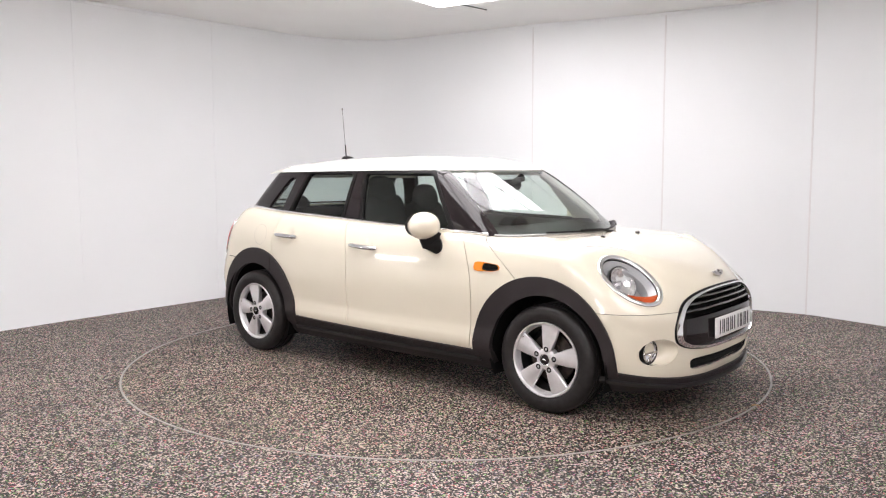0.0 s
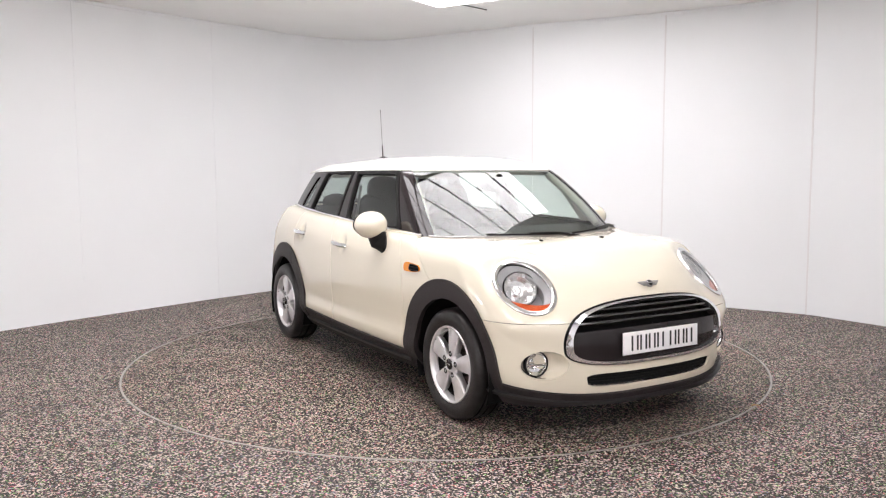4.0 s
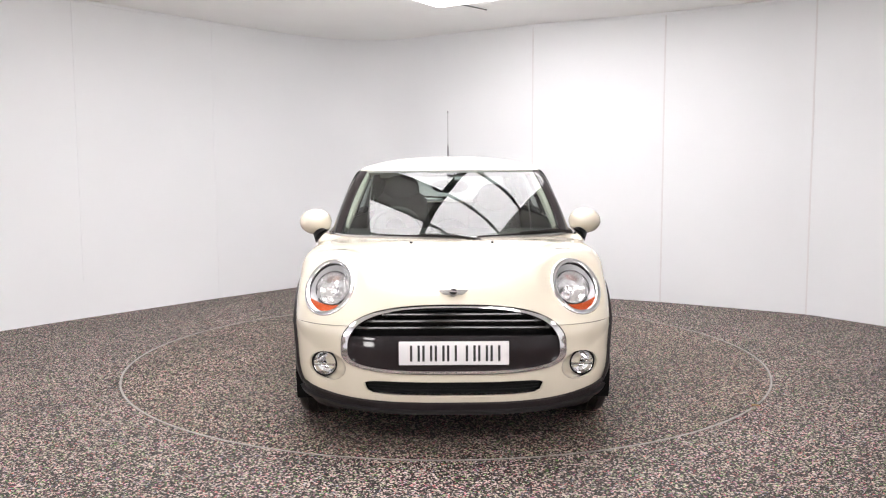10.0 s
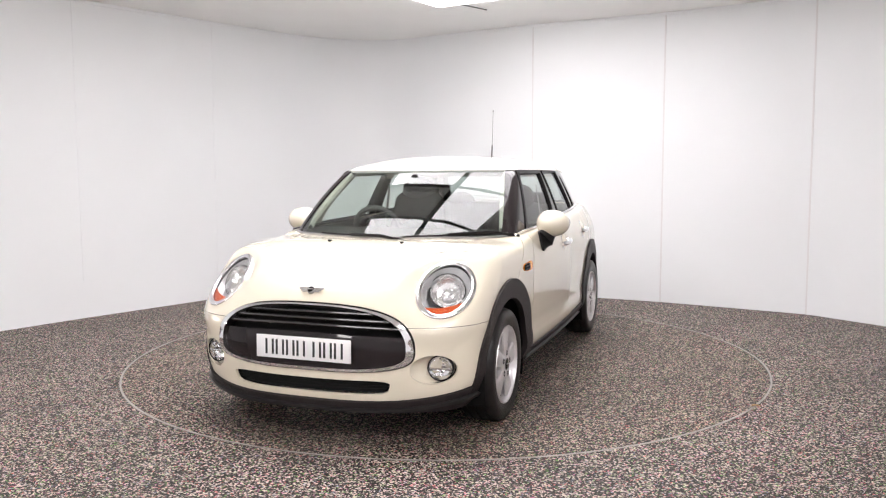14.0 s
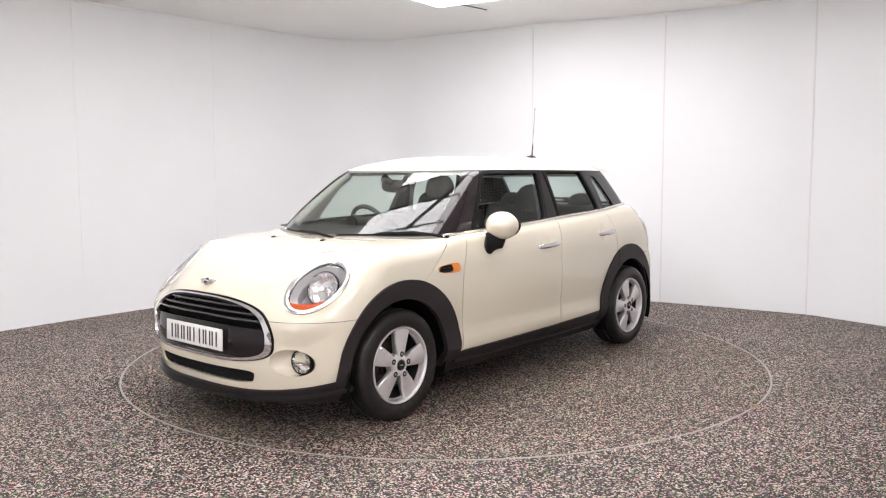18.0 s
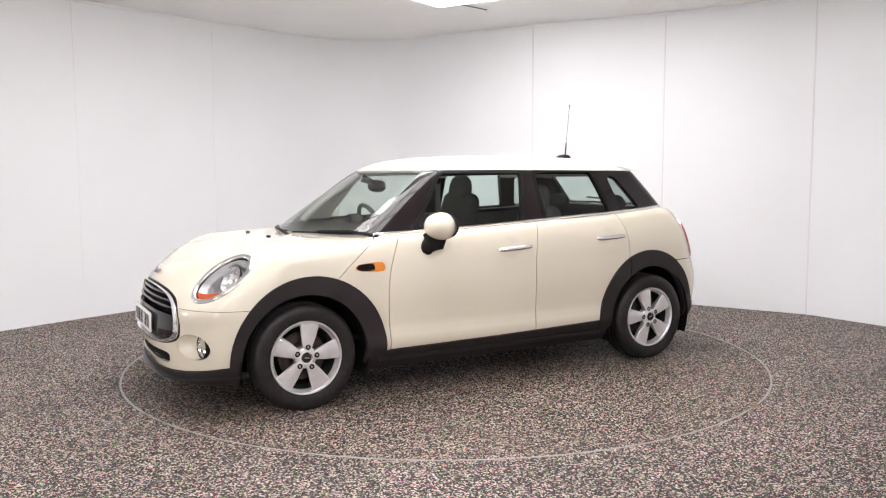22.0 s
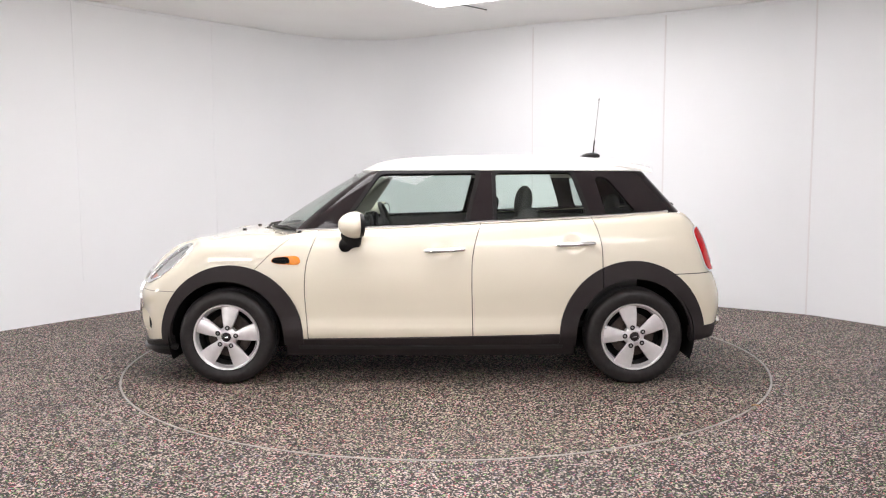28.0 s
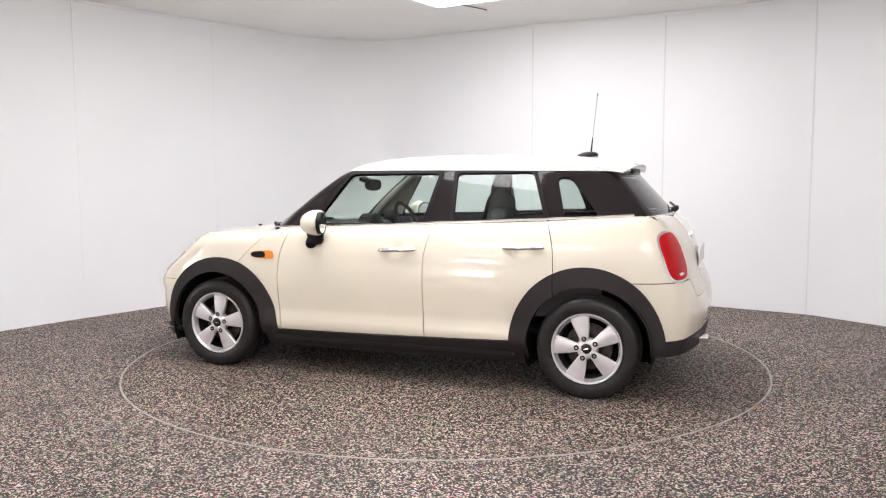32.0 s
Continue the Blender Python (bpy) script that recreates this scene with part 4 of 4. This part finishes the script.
def build_grille():
    inner = grille(0.519, 0.184, 0.126)
    root = panel("grille", BODY, lower, [neg(grille(0.553, 0.191, 0.139)), inner], M_CHROME, car, "black grille in a broad chrome surround", lift=0.012, depth=0.05, sides="m")[0]
    panel("gasket", BODY, lower, [neg(grille(0.565, 0.206, 0.150)), grille(0.54, 0.180, 0.13)], M_TRIM, root, "black gasket", lift=-0.004, depth=0.03, sides="m")
    panel("grille_back", BODY, lower, [neg(grille(0.545, 0.18, 0.135))], M_SHADOW, root, lift=-0.06, depth=0.0, sides="m")
    sag = lambda v: 0.06 * Y(v) ** 2
    for zc, half in ((0.656, 0.36), (0.626, 0.44), (0.596, 0.485)):
        pts = []
        for k in range(33):
            y = half * (k / 16 - 1)
            z = zc - 0.06 * y * y
            pts.append((fog_x(abs(y), z) - 0.012, y, z))
        part("slat", tube(pts, [0.004] + [0.0115] * 31 + [0.004], 10, flat=0.75), M_SLAT, root, "glossy black slat")
    panel("grille_bar", BODY, lower, [neg(grille(0.522, 0.182, 0.128)), lambda v: 0.560 - sag(v) - Z(v), lambda v: Z(v) - 0.392], M_GLOSS, root, "glossy black bumper bar", lift=-0.004, depth=0.05, sides="m")
    panel("lower_mesh", BODY, lower, [neg(LOWGR)], M_MESH, root, "black mesh intake", lift=-0.03, depth=0.0, sides="m")
    for zc in (0.275, 0.290, 0.305, 0.319):
        part("intake_slat", tube([(fog_x(abs(y), zc) - 0.014, y, zc + 0.02 * y * y) for y in [-0.41 + 0.82 * k / 24 for k in range(25)]], 0.003, 6), M_MESH, root)
    # Number plate with plain bars.
    at = Matrix.Translation((2.052, 0, 0.4785)) @ Matrix.Rotation(radians(-1.5), 4, "Y")
    plate = part("number_plate", box((0.008, 0.522, 0.113), (0, 0, 0), 0.003, 2), M_PLATE, root, "white number plate with black bars", at)
    y = -0.2095
    for k in range(7):
        if k == 4:
            y += 0.030
        for d in (0.007, 0.043):
            part("plate_bar", box((0.002, 0.011, 0.076), (0.0048, y + d, 0)), M_CHAR, plate, smooth=False)
        y += 0.0585
    for s in (-1, 1):
        part("plate_screw", lathe([(0.0005, 0.006), (0.005, 0.0055), (0.006, 0.003)], 12, "x"), M_PLATE, plate, "", Matrix.Translation((0, s * 0.245, 0)))
    # Winged emblem on the nose.
    z = 0.748
    x = fog_x(0, z)
    at = Matrix.Translation((x + 0.008, 0, z + 0.006)) @ Matrix.Rotation(radians(-44), 4, "Y")
    badge = part("emblem", lathe([(0.0005, 0.009), (0.015, 0.008), (0.017, 0.004), (0.017, -0.006)], 32, "x"), M_TRIM, root, "chrome winged emblem with a dark centre", at)
    part("emblem_ring", lathe([(0.0165, 0.006), (0.018, 0.009), (0.0205, 0.006), (0.021, -0.004)], 32, "x"), M_PEWTER, badge)
    part("emblem_bar", box((0.004, 0.030, 0.008), (0.009, 0, 0), 0.0015, 1), M_CHROME, badge)
    for s in (-1, 1):
        for k, (w, h, dz) in enumerate(((0.052, 0.0055, 0.013), (0.046, 0.0055, 0.0055), (0.038, 0.0055, -0.002), (0.028, 0.005, -0.009))):
            part("emblem_wing", box((0.005, w, h), (0.0, s * (0.019 + w / 2), dz), 0.0015, 1), M_PEWTER, badge, smooth=False)


M_SLAT = mat("slat_black", (0.028, 0.027, 0.028), 0.12, 0.0, Specular_IOR_Level=1.0)
M_MESH = mat("intake_mesh", (0.016, 0.016, 0.016), 0.8, 0.0, Specular_IOR_Level=0.1)


def build_tail():
    oval = lambda s, p=2.6: lamp(TL_C, TL_U, TL_V, 0.153 * s, 0.116 * s, p, -1)
    roots = panel("tail_light", BODY, lower, [neg(lamp(TL_C, TL_U, TL_V, 0.153, 0.114, 3.4, -1)), lamp(TL_C, TL_U, TL_V, 0.140, 0.101, 3.4, -1)], M_CHROME, car, "red tail light in a chrome ring", lift=0.006, depth=0.03)
    for side, root in zip("lr", roots):
        panel("lens", BODY, lower, [neg(lamp(TL_C, TL_U, TL_V, 0.140, 0.101, 3.4, -1))], M_RED, root, "red lamp lens", lift=0.010, depth=0.02, sides=side)
        panel("reversing_window", BODY, lower, [neg(lamp(TL_C - 0.108 * TL_U, TL_U, TL_V, 0.010, 0.026, 4, -1))], M_PLATE, root, "pale reversing window", lift=0.0112, depth=0.003, sides=side)
    # Roof spoiler with the high brake light beneath.
    bm = bmesh.new()
    n, m = 24, 8
    for low in (0, 1):
        rows = []
        for i in range(n + 1):
            y = -0.535 + 1.07 * i / n
            row = []
            for j in range(m + 1):
                s = j / m
                x = -1.10 + (-1.447 + 0.045 * (abs(y) / 0.535) ** 3 + 1.10) * s
                top = float(ROOF(np.array([-1.10 - 0.22 * s]))[0]) - 0.058 * (abs(y) / 0.58) ** 2.4 - 0.028 * s ** 2 - 0.008 * (1 - s) ** 2
                row.append(bm.verts.new((x, y, top - (0.030 * (1 - s) + 0.006 if low else 0))))
            rows.append(row)
        for p, q in zip(rows, rows[1:]):
            for k in range(m):
                bm.faces.new((p[k], p[k + 1], q[k + 1], q[k]))
        if low:
            for p, q in ((first[0], rows[0]), (first[-1], rows[-1]), ([r[-1] for r in first], [r[-1] for r in rows])):
                for k in range(len(p) - 1):
                    bm.faces.new((p[k], p[k + 1], q[k + 1], q[k]))
        first = rows
    spoiler = part("roof_spoiler", bm, M_ROOF, car, "white roof spoiler")
    part("brake_light", box((0.09, 0.36, 0.040), (-1.372, 0, 1.330), 0.012), M_TRIM, spoiler, "dark high brake light")
    # Rear wiper, tailgate grip, exhaust, towing eye cover.
    wiper = part("rear_wiper", tube([(-1.645, 0.0, 1.078), (-1.672, 0.0, 1.094), (-1.672, -0.05, 1.100)], [0.022, 0.018, 0.012]), M_TRIM, car, "black rear wiper")
    part("wiper_arm", tube([(-1.672, -0.03, 1.098), (-1.640, -0.15, 1.108), (-1.605, -0.33, 1.118)], 0.008), M_TRIM, wiper)
    x = -fog_back(0.0, 0.93)
    part("tailgate_grip", box((0.03, 0.22, 0.045), (x, 0, 0.93), 0.012), M_CHROME, car, "chrome tailgate grip")
    part("rear_plate", box((0.01, 0.52, 0.111), (-fog_back(0, 0.80) - 0.012, 0, 0.80), 0.003), M_PLATE, car, "blank pale rear plate")
    part("exhaust", lathe([(0.026, -0.10), (0.030, -0.02), (0.030, 0.02), (0.025, 0.02), (0.023, -0.08)], 24, "x"), M_CHROME, car, "chrome exhaust tip", pose(-1.885, 0.38, 0.325, 0, 0, 180))


def fog_back(y, z):
    low, high = 1.0, 2.3
    for _ in range(30):
        m = (low + high) / 2
        low, high = (low, m) if lower(np.array([[-m, y, z]]))[0] > 0 else (m, high)
    return (low + high) / 2


# ---- doors' fittings, mirrors, trim ----
def build_fittings():
    for (door, mate), (x0, x1, z0, z1) in ((doors, (0.062, -0.184, 0.846, 0.857)), (rear_doors, (-0.745, -0.992, 0.880, 0.889))):
        pts = []
        for k in range(9):
            s = k / 8
            x, z = x0 + (x1 - x0) * s, z0 + (z1 - z0) * s
            pts.append((x, float(HALF(np.array(x))) * float(SIDE(np.array(z))) + 0.004 + 0.026 * math.sin(math.pi * min(max(s, 0.05), 0.95)) ** 0.6, z))
        grip = part("door_handle", tube(pts, [0.010] + [0.0175] * 7 + [0.013], 12, flat=0.9), M_CHROME, door, "chrome door handle")
        twin(grip, mate)
        x, z = x1 + 0.016, z1
        twin(part("handle_lock", lathe([(0.0005, 0.02), (0.011, 0.019), (0.013, 0.0)], 16), M_CHROME, door, "", Matrix.Translation((x, on_side(x, z, lower), z))), mate).matrix_basis = Matrix.Translation((x, -on_side(x, z, lower), z))
    # Side repeaters: amber lens round a black louvre.
    def plaque(cx, cz, a, b, e):
        return lambda v: 1 - (np.abs((X(v) - cx - 0.25 * (Z(v) - cz)) / a) ** e + np.abs((Z(v) - cz + 0.02 * (X(v) - cx)) / (b * (1 - 2.4 * (X(v) - cx)))) ** e) ** (1 / e)
    amber = panel("side_repeater", BODY, lower, [plaque(0.930, 0.789, 0.090, 0.0255, 4)], M_ORANGE, car, "amber side indicator with a black louvre", lift=0.006, depth=0.012)
    for side, root in zip("lr", amber):
        for dz in (-0.013, -0.004, 0.005, 0.014):
            panel("louvre", BODY, lower, [plaque(0.960, 0.789, 0.052, 0.0190, 4), lambda v, d=dz: 0.0040 - np.abs(Z(v) - 0.789 - d)], M_TRIM, root, lift=0.012, depth=0.006, sides=side)
        panel("louvre_base", BODY, lower, [plaque(0.960, 0.789, 0.055, 0.0205, 4)], M_SHADOW, root, lift=0.0085, depth=0.004, sides=side)
    # Mirrors.
    for s, door in ((1, doors[0]), (-1, doors[1])):
        bm = bmesh.new()
        bmesh.ops.create_uvsphere(bm, u_segments=36, v_segments=24, radius=1)
        for v in bm.verts:
            x, y, z = v.co
            r = 0.108 if x > 0 else 0.075
            taper = 1.0 - 0.10 * y * (1 if y < 0 else 0.0)
            v.co = (0.485 + max(x * r, -0.040 - 0.028 * y), s * (0.885 + y * 0.105), 1.012 + z * 0.083 * taper)
        shell_ob = part("wing_mirror", bm, M_PAINT, door, "cream wing mirror on a black foot", angle=50)
        bm = bmesh.new()
        bmesh.ops.create_circle(bm, cap_ends=True, segments=36, radius=1)
        bmesh.ops.transform(bm, matrix=Matrix.Translation((0.443, s * 0.885, 1.012)) @ Matrix.Rotation(radians(15 * s), 4, "Z") @ Matrix.Rotation(radians(-90), 4, "Y") @ Matrix.Diagonal((0.064, 0.082, 1, 1)), verts=bm.verts)
        part("mirror_glass", bm, M_CHROME, shell_ob, "mirror glass", smooth=False)
        part("mirror_rim", lathe([(0.96, 0.0), (1.12, -0.004), (1.16, 0.008), (1.20, 0.022)], 36, "x"), M_TRIM, shell_ob, "black rim", Matrix.Translation((0.4445, s * 0.885, 1.012)) @ Matrix.Rotation(radians(15 * s), 4, "Z") @ Matrix.Diagonal((1, 0.080, 0.063, 1)))
        part("mirror_foot", tube([(0.535, s * 0.79, 0.905), (0.530, s * 0.825, 0.905), (0.522, s * 0.845, 0.920), (0.510, s * 0.862, 0.950), (0.50, s * 0.875, 0.985)], [0.080, 0.080, 0.076, 0.066, 0.056], 20, flat=0.6, up=(0, s, 0.5)), M_TRIM, shell_ob, "black mirror foot")
    # Bright strip along the foot of the windows.
    for s in (1, -1):
        pts = []
        for k in range(60):
            x = 0.875 - 2.36 * k / 59
            z = float(BELT(np.array(x))) + 0.019
            pts.append((x, s * (float(cab_side(np.array(x), np.array(z))) + 0.014), z))
        part("belt_strip", tube(pts, 0.0095, 8, flat=0.9), M_CHROME, car, "bright metal strip under the windows")
    pts = []
    for k in range(49):
        y = -0.70 + 1.40 * k / 48
        x = 1.165 - 0.305 * (abs(y) / 0.726) ** 2.2
        pts.append((x, y, on_top(x, y, lower) + 0.005))
    part("scuttle_strip", tube(pts, 0.008, 8, flat=0.9), M_PEWTER, car, "bright strip behind the bonnet")
    pts = [(-1.555 - 0.10 * (1 - (abs(y) / 0.62) ** 2), y, 1.062 + 0.004 * (1 - abs(y))) for y in [-0.62 + 1.24 * k / 30 for k in range(31)]]
    part("tail_strip", tube(pts, 0.009, 8, flat=0.7), M_BRIGHT, car, "bright strip under the rear window")
    panel("cowl", BODY, lower, [lambda v: X(v) - 0.55, lambda v: -COWL(v), lambda v: Z(v) - 0.90, lambda v: 0.74 - Y(v)], M_TRIM, car, "black plastic cowl", lift=-0.004, depth=0.0, sides="m")
    # Wipers at rest on the windscreen's foot.
    for y0, y1, z0, z1 in ((0.065, -0.42, 0.956, 0.962), (0.66, 0.15, 0.972, 0.956)):
        def on_screen(y, z, d):
            return Vector((float(screen_x(np.array(y), np.array(z))) + d, y, z + d * 0.6))
        blade = part("wiper", tube([on_screen(y0 + (y1 - y0) * k / 8, z0 + (z1 - z0) * k / 8, 0.006) for k in range(9)], 0.008, 6), M_TRIM, car, "black windscreen wiper")
        part("wiper_arm", tube([on_screen(y0 + 0.10, z0 - 0.02, 0.015), on_screen(y0 - 0.05, z0 - 0.004, 0.028), on_screen((y0 + y1) / 2, (z0 + z1) / 2, 0.022)], [0.010, 0.009, 0.007], 6), M_TRIM, blade)
        part("wiper_spindle", lathe([(0.0005, 0.022), (0.009, 0.016), (0.012, 0.0)], 12, "z"), M_TRIM, blade, "", Matrix.Translation(on_screen(y0 + 0.10, z0 - 0.032, 0.012)))
    for s in (1, -1):
        part("washer_jet", box((0.026, 0.016, 0.012), (1.338, s * 0.225, on_top(1.338, 0.225, lower) + 0.004), 0.004), M_TRIM, bonnet, "black washer jet")
    # Aerial.
    foot = bmesh.new()
    bmesh.ops.create_uvsphere(foot, u_segments=24, v_segments=12, radius=1)
    for v in foot.verts:
        v.co = (-1.085 + v.co.x * 0.075 + v.co.z * -0.02, v.co.y * 0.034, 1.432 + max(v.co.z, 0) * 0.034)
    aerial = part("aerial", foot, M_TRIM, car, "thin black roof aerial")
    part("mast_foot", tube([(-1.112, 0, 1.455), (-1.122, 0, 1.555)], [0.0058, 0.0045], 8), M_TRIM, aerial)
    part("mast", tube([(-1.122, 0, 1.555), (-1.150, 0, 1.835)], 0.0021, 6), mat_mast, aerial)
    part("mast_tip", tube([(-1.150, 0, 1.832), (-1.1515, 0, 1.848)], 0.0045, 6), mat_mast, aerial)
    # Fuel flap outline on the driver's side.
    flap = lambda v: np.hypot((X(v) + 1.195) / 0.075, (Z(v) - 0.878) / 0.075) - 1
    panel("fuel_flap", BODY, lower, [neg(flap), lambda v: flap(v) + 0.035], M_SEAMPAINT, car, "round fuel flap joint", lift=0.0008, depth=0.0, sides="r")


mat_mast = mat("grey_mast", (0.18, 0.17, 0.17), 0.4)
M_SEAMPAINT = mat("joint_shade", (0.45, 0.41, 0.33), 0.5)


# ---- the inside ----
def seat(name, x, y, z, tilt, parent):
    root = part(name, box((0.50, 0.50, 0.16), (x + 0.30, y, z - 0.60), 0.06, 3), M_SEAT, parent, "dark grey cloth front seat")
    m = Matrix.Translation((x, y, z - 0.36)) @ Matrix.Rotation(radians(-tilt), 4, "Y")
    bm = box((0.14, 0.50, 0.62), (0.03, 0, 0.03), 0.06, 4)
    for v in bm.verts:
        v.co.y *= 1.0 - 0.30 * max(v.co.z - 0.10, 0) / 0.24
    part("backrest", bm, M_SEAT, root, "", m)
    bm = bmesh.new()
    bmesh.ops.create_uvsphere(bm, u_segments=24, v_segments=16, radius=1)
    for v in bm.verts:
        v.co = (v.co.x * 0.058, math.copysign(abs(v.co.y) ** 0.75, v.co.y) * 0.135, math.copysign(abs(v.co.z) ** 0.85, v.co.z) * 0.115)
    part("headrest", bm, M_SEAT, root, "", Matrix.Translation((x - 0.03, y, z)) @ Matrix.Rotation(radians(-8), 4, "Y"))
    for s in (-0.05, 0.05):
        part("headrest_post", tube([(x - 0.03, y + s, z - 0.16), (x - 0.03, y + s, z - 0.06)], 0.006), M_CHROME, root)
    return root


def build_inside():
    seat("front_seat", -0.345, -0.36, 1.195, 14, car)
    seat("front_seat", -0.555, 0.36, 1.125, 18, car)
    bench = part("rear_bench", box((0.50, 1.15, 0.18), (-0.95, 0, 0.56), 0.06, 3), M_SEAT, car, "dark grey cloth rear bench")
    part("bench_back", box((0.14, 1.18, 0.56), (-1.24, 0, 0.80), 0.06, 3, turn=Matrix.Rotation(radians(-20), 4, "Y")), M_SEAT, bench)
    for y in (-0.34, 0.34):
        bm = bmesh.new()
        bmesh.ops.create_uvsphere(bm, u_segments=20, v_segments=12, radius=1)
        for v in bm.verts:
            v.co = (v.co.x * 0.05, v.co.y * 0.12, v.co.z * 0.075)
        part("headrest", bm, M_SEAT, bench, "", Matrix.Translation((-1.32, y, 1.085)))
    bm = box((0.62, 1.36, 0.22), (0.78, 0, 0.86), 0.08, 4)
    for v in bm.verts:
        if v.co.x > 0.8:
            v.co.y *= 0.88
            v.co.z -= 0.03
    dash = part("dashboard", bm, M_DASH, car, "dark grey dashboard")
    part("instrument_hood", lathe([(0.0005, 0.03), (0.055, 0.03), (0.065, 0.0), (0.06, -0.06)], 28, "x"), M_TRIM, dash, "", pose(0.50, -0.36, 0.975, 0, 0, 180))
    part("centre_dial", lathe([(0.0005, 0.028), (0.115, 0.03), (0.13, 0.02), (0.13, -0.08)], 32, "x"), M_TRIM, dash, "", pose(0.50, 0, 0.90, 0, 0, 180))
    wheel = part("steering_wheel", lathe([(0.175 + 0.016 * math.cos(a), 0.016 * math.sin(a)) for a in [2 * math.pi * k / 10 for k in range(10)]], 40, "x", closed=True), M_DASH, car, "black steering wheel", pose(0.375, -0.36, 0.935, 0, 24, 0))
    part("wheel_boss", box((0.04, 0.17, 0.11), (0.02, 0, 0), 0.02, 2), M_DASH, wheel)
    part("wheel_spoke", box((0.02, 0.33, 0.03), (0.02, 0, 0.0), 0.006, 1), M_CHROME, wheel)
    bm = bmesh.new()
    bmesh.ops.create_uvsphere(bm, u_segments=32, v_segments=16, radius=1)
    for v in bm.verts:
        v.co = (0.50 + max(v.co.x, -0.35) * 0.04, math.copysign(abs(v.co.y) ** 0.8, v.co.y) * 0.118, 1.240 + math.copysign(abs(v.co.z) ** 0.8, v.co.z) * 0.043)
    inner = part("inner_mirror", bm, M_TRIM, car, "dark interior mirror")
    part("mirror_stem", tube([(0.52, 0, 1.26), (0.60, 0, 1.295)], [0.016, 0.03]), M_TRIM, inner)
    for s in (1, -1):
        pts = []
        for k in range(11):
            z = 0.985 + 0.325 * k / 10
            y = 0.66 - 0.10 * k / 10
            pts.append((float(screen_x(np.array(y), np.array(z))) - 0.075, s * y, z))
        part("pillar_lining", tube(pts, 0.030, 10), M_PILLAR, car, "pale windscreen pillar lining")
    part("cabin_floor", box((2.4, 1.4, 0.04), (-0.2, 0, 0.36), 0.01), M_SHADOW, car)
    part("parcel_shelf", box((0.34, 1.06, 0.03), (-1.45, 0, 0.955), 0.01), M_DASH, car)
    for s in (1, -1):
        bm = bmesh.new()
        rows = []
        for z in (0.45, 0.70, 0.90, 1.0):
            rows.append([bm.verts.new((x, s * (float(cab_side(np.array(x), np.array(max(z, 0.97)))) - 0.035 - 0.03 * (z < 0.95)), min(z, float(BELT(np.array(x))) + 0.012))) for x in [0.70 - 2.0 * k / 24 for k in range(25)]])
        for p, q in zip(rows, rows[1:]):
            for k in range(24):
                bm.faces.new((p[k], p[k + 1], q[k + 1], q[k]))
        part("door_lining", bm, M_DASH, car, "dark grey door lining")
        part("seat_belt", tube([(-0.30, s * 0.58, 1.24), (-0.32, s * 0.62, 0.95), (-0.33, s * 0.64, 0.5)], 0.022, 6, flat=0.15, up=(0, 1, 0)), mat_belt, car, "grey seat belt")


M_PILLAR = mat("pillar_lining_cloth", (0.33, 0.325, 0.28), 0.85)
mat_belt = mat("belt_webbing", (0.34, 0.33, 0.32), 0.7)
build_headlights()
build_grille()
build_tail()
build_fittings()
build_inside()


def motions():
    """The disc turns at a near-steady five degrees a second and carries the car, which stands a little off its centre."""
    angles = ((0, -39.86), (4, -59.27), (8, -79.55), (12, -100.0), (16, -120.34), (20, -140.53), (24, -160.65), (28, -180.66), (32, -200.39))
    off = Matrix.Translation((0.0529, 0.0322, 0))
    walk(turntable, [(t, pose(0, 0, 0, 0, 0, a)) for t, a in angles])
    walk(car, [(t, pose(0, 0, 0, 0, 0, a) @ off) for t, a in angles])


motions()
